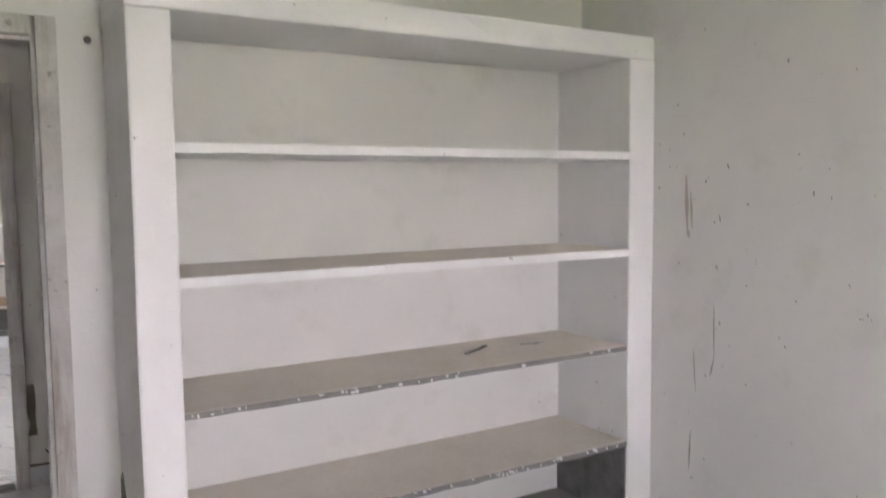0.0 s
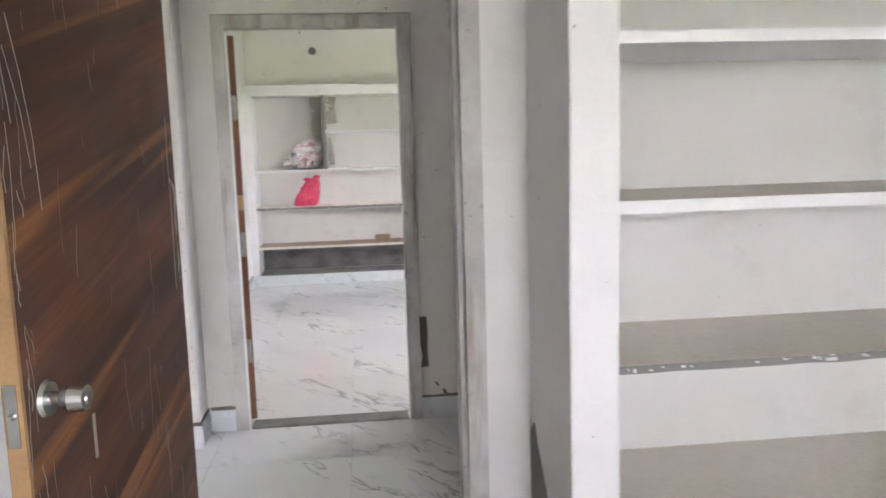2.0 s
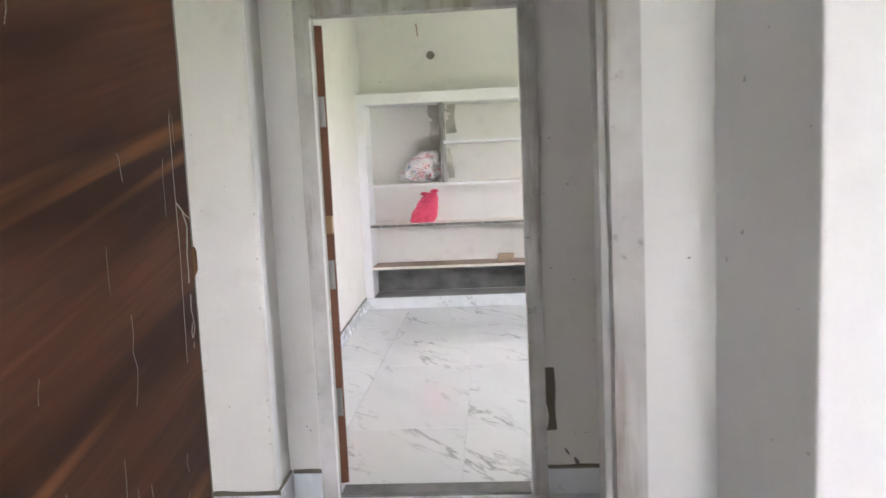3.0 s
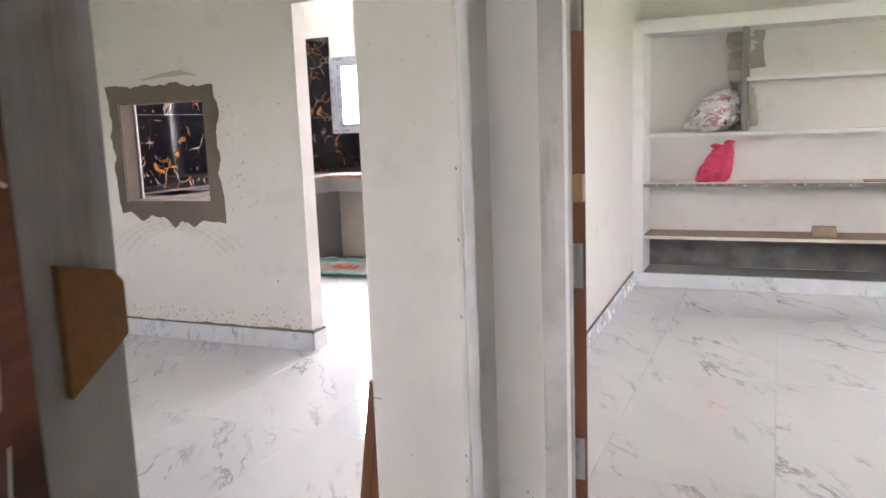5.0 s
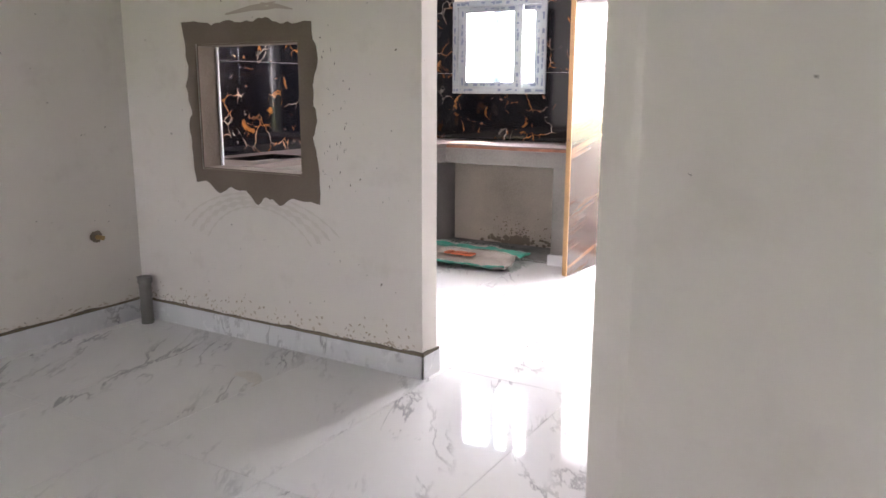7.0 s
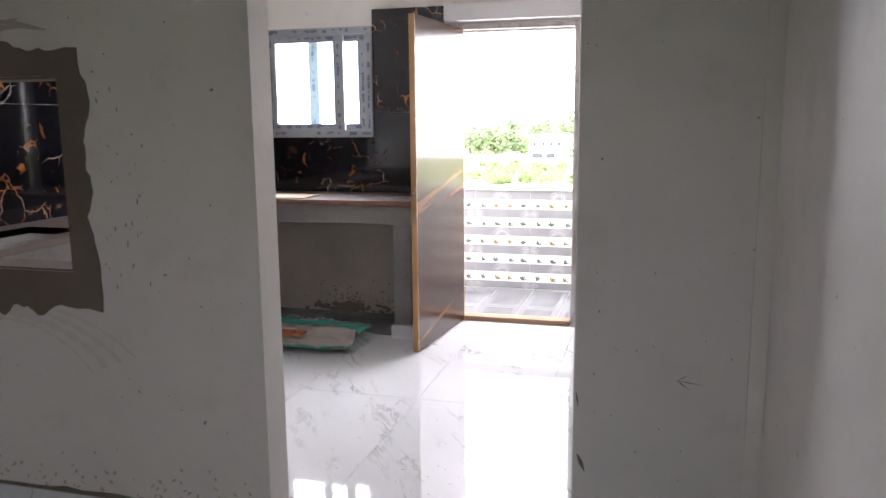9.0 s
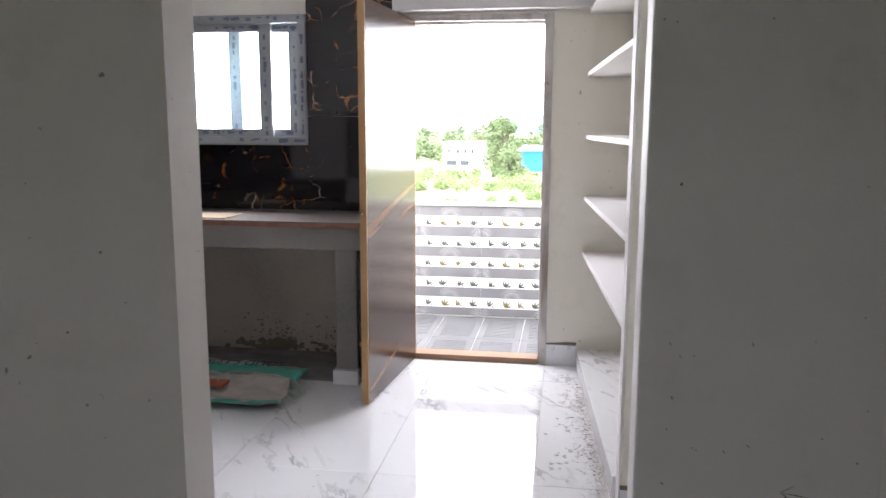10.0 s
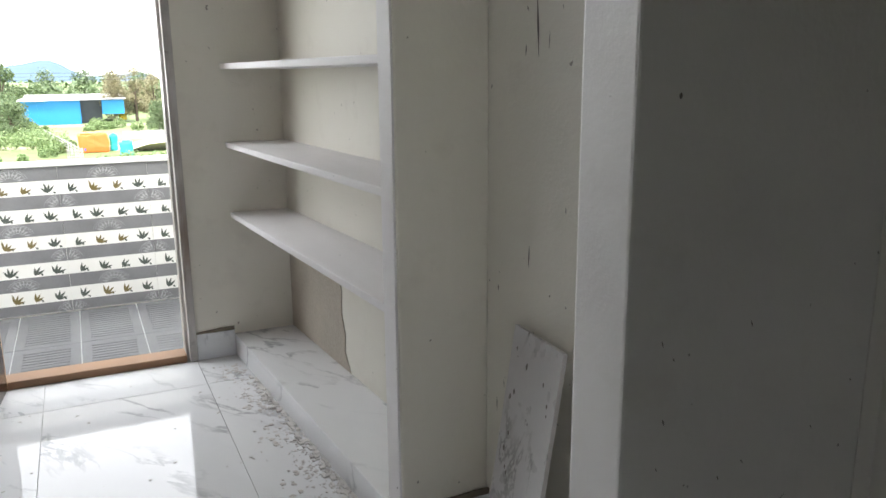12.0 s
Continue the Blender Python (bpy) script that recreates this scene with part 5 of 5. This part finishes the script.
tree(-8.0, 91, 7.2, 2.6, 1, GREEN, "tall green tree beside the white building", 2600, 0.20)
tree(-9.6, 97, 7.0, 2.8, 2, GREEN, "tall dark green tree beside the white building", 1800)
tree(-7.0, 86, 3.4, 2.0, 3, GREEN, "low round green tree in the field", 2200, 0.17, 0.1)
tree(-13.5, 118, 6.4, 3.4, 4, GREEN, "green tree behind the white building", 1500)
tree(-18.5, 121, 5.6, 3.2, 5, GREEN, "green tree behind the white building", 1200)
tree(3.0, 113, 6.0, 2.6, 6, OLIVE, "dry olive-brown tree beside the blue shed", 2600, 0.18, 0.12)
tree(5.4, 112, 6.6, 2.4, 7, OLIVE, "dry olive-brown tree beside the blue shed", 2400, 0.18, 0.12)
tree(8.0, 116, 5.6, 2.8, 8, OLIVE, "dry olive-brown tree beyond the wall", 1600, 0.2, 0.12)
tree(6.2, 93, 2.9, 2.1, 9, GREEN, "dense low green tree by the boundary wall", 2400, 0.15, 0.05)
tree(8.9, 94, 3.1, 2.2, 10, GREEN, "dense low green tree by the boundary wall", 2000, 0.16, 0.05)
for i, (x, y, h) in enumerate(((-30, 165, 6.2), (-24, 172, 6.8), (-6, 170, 6.4), (0.5, 168, 6.6), (5, 172, 5.8), (11, 165, 6.6), (17, 160, 6.8), (23, 150, 6.0))):
    tree(x, y, h, 4.2, 20 + i, GREEN, "distant green tree on the horizon", 1000, 0.34, 0.1)


def bushes(name, rows, count, size, seed, label):
    cl = []
    r = random.Random(seed)
    for x0, x1, y0, y1, n, hh in rows:
        for i in range(n):
            x, y, k = r.uniform(x0, x1), r.uniform(y0, y1), r.uniform(0.5, 1.1)
            cl.append((x, y, GZ + hh * 0.45 * k, hh * k * 0.75))
    me = leaves(cl, count, size, seed, 0.55)
    me.materials.append(BUSH)
    return tagged(new(name, me), label, "bushes", kind="stuff")


bushes("bushes", [(-22, -3, 74, 84, 40, 1.3), (-5, -2.2, 66, 80, 14, 0.9), (-1.5, 7, 55.8, 59, 40, 0.85)], 52000, 0.085, 61, "rough green scrub along the field edge")
bushes("bushes", [(-30, 14, 88, 106, 60, 1.0), (-10, -4, 62, 66, 6, 0.5)], 24000, 0.12, 62, "low green undergrowth behind the track")

cl = []
rnd = random.Random(77)
for i in range(150):
    x, k = -60 + i * 0.75, rnd.uniform(0.55, 1.15)
    cl.append((x, rnd.uniform(140, 168), GZ + 2.4 * k, 2.6 * k))
me = leaves(cl, 26000, 0.36, 78, 0.8)
me.materials.append(GREEN)
tagged(new("far_woods", me), "belt of distant green woods behind the shed", "woods", kind="stuff")
WALLW = plain("building_white", (0.76, 0.75, 0.73), 0.8, vary=0.1, scale=1.5)
# near-black colour stands for shade inside the openings and bay; also on the cables
DARK = plain("dark_opening", (0.05, 0.06, 0.075), 0.4)
ho = thing("white_building", -16, 112, GZ, "white two-storey building with small square windows", "building")
part("wall", boxes((-17.4, -12.3, 108, 116, GZ, -0.55)), WALLW, ho)
part("roof_slab", boxes((-17.6, -12.1, 107.7, 116.2, -0.55, -0.30)), WALLW, ho)
part("floor_band", boxes((-17.5, -12.2, 107.75, 108.0, -2.35, -2.15)), WALLW, ho)
for x in (-16.8, -15.6, -14.6, -13.6):
    part("window", box(x, x + 0.35, 107.93, 108.02, -1.75, -1.25), DARK, ho)
for x0, x1 in ((-17.0, -15.6), (-15.1, -13.9)):
    part("opening", box(x0, x1, 107.93, 108.02, -3.35, -2.75), DARK, ho)
BLUE = plain("blue_sheet", (0.02, 0.24, 0.55), 0.5, vary=0.15, scale=1.0)
shd = thing("blue_shed", -2, 114, GZ, "long blue sheet-metal shed with a white roof", "shed")
part("wall", boxes((-7.3, -1.0, 110, 122, GZ, -1.45)), BLUE, shd)
part("open_bay", boxes((-1.0, 1.4, 112, 122, GZ, -1.45)), DARK, shd, "open bay, its inner shade drawn as a solid dark block")
part("wall", boxes((1.4, 3.9, 110, 122, -3.1, -1.45)), BLUE, shd)
for i in range(9):
    part("rib", box(-7.2 + i * 0.75, -7.12 + i * 0.75, 109.95, 110.0, GZ, -1.5), BLUE, shd)
b = bmesh.new()
rf = [(-7.7, 109.4, -1.42), (4.2, 109.4, -1.30), (4.2, 122.5, -0.9), (-7.7, 122.5, -0.9)]
b.faces.new([b.verts.new(p) for p in rf])
bmesh.ops.solidify(b, geom=b.faces[:], thickness=0.15)
part("roof", b, WALLW, shd, "white sheet roof")
for nm, lab, cat, x0, x1, y0, y1, h, col in (("tarpaulin_heap", "orange tarpaulin over a heap in the yard", "tarpaulin", -1.7, 0.35, 70, 72.5, 1.35, (0.75, 0.17, 0.03)), ("water_tank", "teal plastic water tank in the yard", "tank", 0.5, 1.05, 71, 72, 1.2, (0.02, 0.42, 0.42)), ("water_tank", "teal plastic tank standing on the grass", "tank", 0.95, 1.8, 66, 67, 1.0, (0.03, 0.42, 0.36)), ("yellow_machine", "yellow machine parked by the shed", "machine", 3.6, 4.5, 117, 118, 1.2, (0.75, 0.55, 0.03)), ("blue_drum", "small blue drum by the fence", "drum", -1.35, -1.05, 70, 70.4, 0.5, (0.03, 0.12, 0.5))):
    t = thing(nm, (x0 + x1) / 2, (y0 + y1) / 2, GZ, lab, cat)
    b = ragged(box(x0, x1, y0, y1, GZ, GZ + h, 0.12), 3, 0.10, 1.6, x0)
    part("body", b, plain(nm + "_" + cat, col, 0.6, vary=0.25, scale=1.0), t)
    part("lid", box(x0 + 0.15, x1 - 0.15, y0 + 0.15, y1 - 0.15, GZ + h - 0.05, GZ + h + 0.08, 0.03), bpy.data.materials[nm + "_" + cat], t)
CONC = plain("weathered_concrete", (0.36, 0.35, 0.33), 0.9, vary=0.25, scale=1.0)
fe = thing("boundary_wall", 5.5, 82, GZ, "grey concrete panel boundary wall", "wall")
for i in range(9):
    part("panel", box(2.0 + i * 1.1, 3.02 + i * 1.1, 82, 82.12, GZ, GZ + 0.75), CONC, fe)
    part("post", box(3.02 + i * 1.1, 3.12 + i * 1.1, 81.95, 82.15, GZ, GZ + 0.85), CONC, fe)
fe = thing("mesh_fence", -3, 68, GZ, "low grey fence round the yard", "fence")
for i in range(14):
    x, y = -4.4 + i * 0.22, 86 - i * 1.75
    if y > 62:
        part("post", cyl((x, y, GZ), (x, y, GZ + 0.95), 0.05, 0.05, 6), CONC, fe)
for x0, y0, x1, y1 in ((-4.4, 86, -1.6, 63.2), (-2.45, 62.4, -1.5, 62.2)):
    for z in (0.25, 0.45, 0.65, 0.85):
        part("rail", cyl((x0, y0, GZ + z), (x1, y1, GZ + z), 0.035, 0.035, 6), CONC, fe)
for i in range(9):
    part("post", cyl((-2.45 + i * 0.118, 62.4 - i * 0.025, GZ), (-2.45 + i * 0.118, 62.4 - i * 0.025, GZ + 0.95), 0.022, 0.022, 6), CONC, fe)
b = bmesh.new()
for p, q in (((-60, 104, 1.5), (30, 104, 1.9)), ((-60, 104, 1.15), (30, 104, 1.5)), ((-60, 104, 0.8), (30, 104, 1.15))):
    cyl(p, q, 0.02, 0.02, 5, b)
tagged(part("power_lines", b, DARK), "three thin overhead power lines", "cables", kind="stuff")
b = bmesh.new()
bmesh.ops.create_grid(b, x_segments=60, y_segments=12, size=0.5)
for w in b.verts:
    u = w.co.x
    env = math.exp(-((u + 0.02) / 0.17) ** 2) * 26 + math.exp(-((u - 0.33) / 0.12) ** 2) * 9 + 5 * noise.noise(Vector((u * 9, 0, 0)))
    w.co = Vector((-33 + u * 300, 1100 + w.co.y * 260, GZ + max(0, env * (1 - abs(w.co.y) * 2))))
setting("backdrop", b, plain("far_hill", (0.07, 0.12, 0.19), 0.95, vary=0.2, scale=0.01), "distant blue-grey hill", "hill")

# ---- floor tiles ----
fl = bpy.data.objects["floor"]
TW, TL = 0.665, 1.335
tile = mesh_of(box(0.0012, TW - 0.0012, 0.0012, TL - 0.0012, -0.0055, 0, 0.0008), [MARBLE])
cut = mesh_of(box(0.0012, TW - 0.0012, 0.0012, 0.32, -0.0055, 0, 0.0008), [MARBLE])
for i in range(-5, 8):
    for j in range(-7, 4):
        x, y = -1.39 + i * TW, 6.03 + j * TL
        if x > -4.9 and x < 3.4 and (y > 0 or x > -0.8):
            piece("tile", cut if j == 3 else tile, fl, x, y, 0)
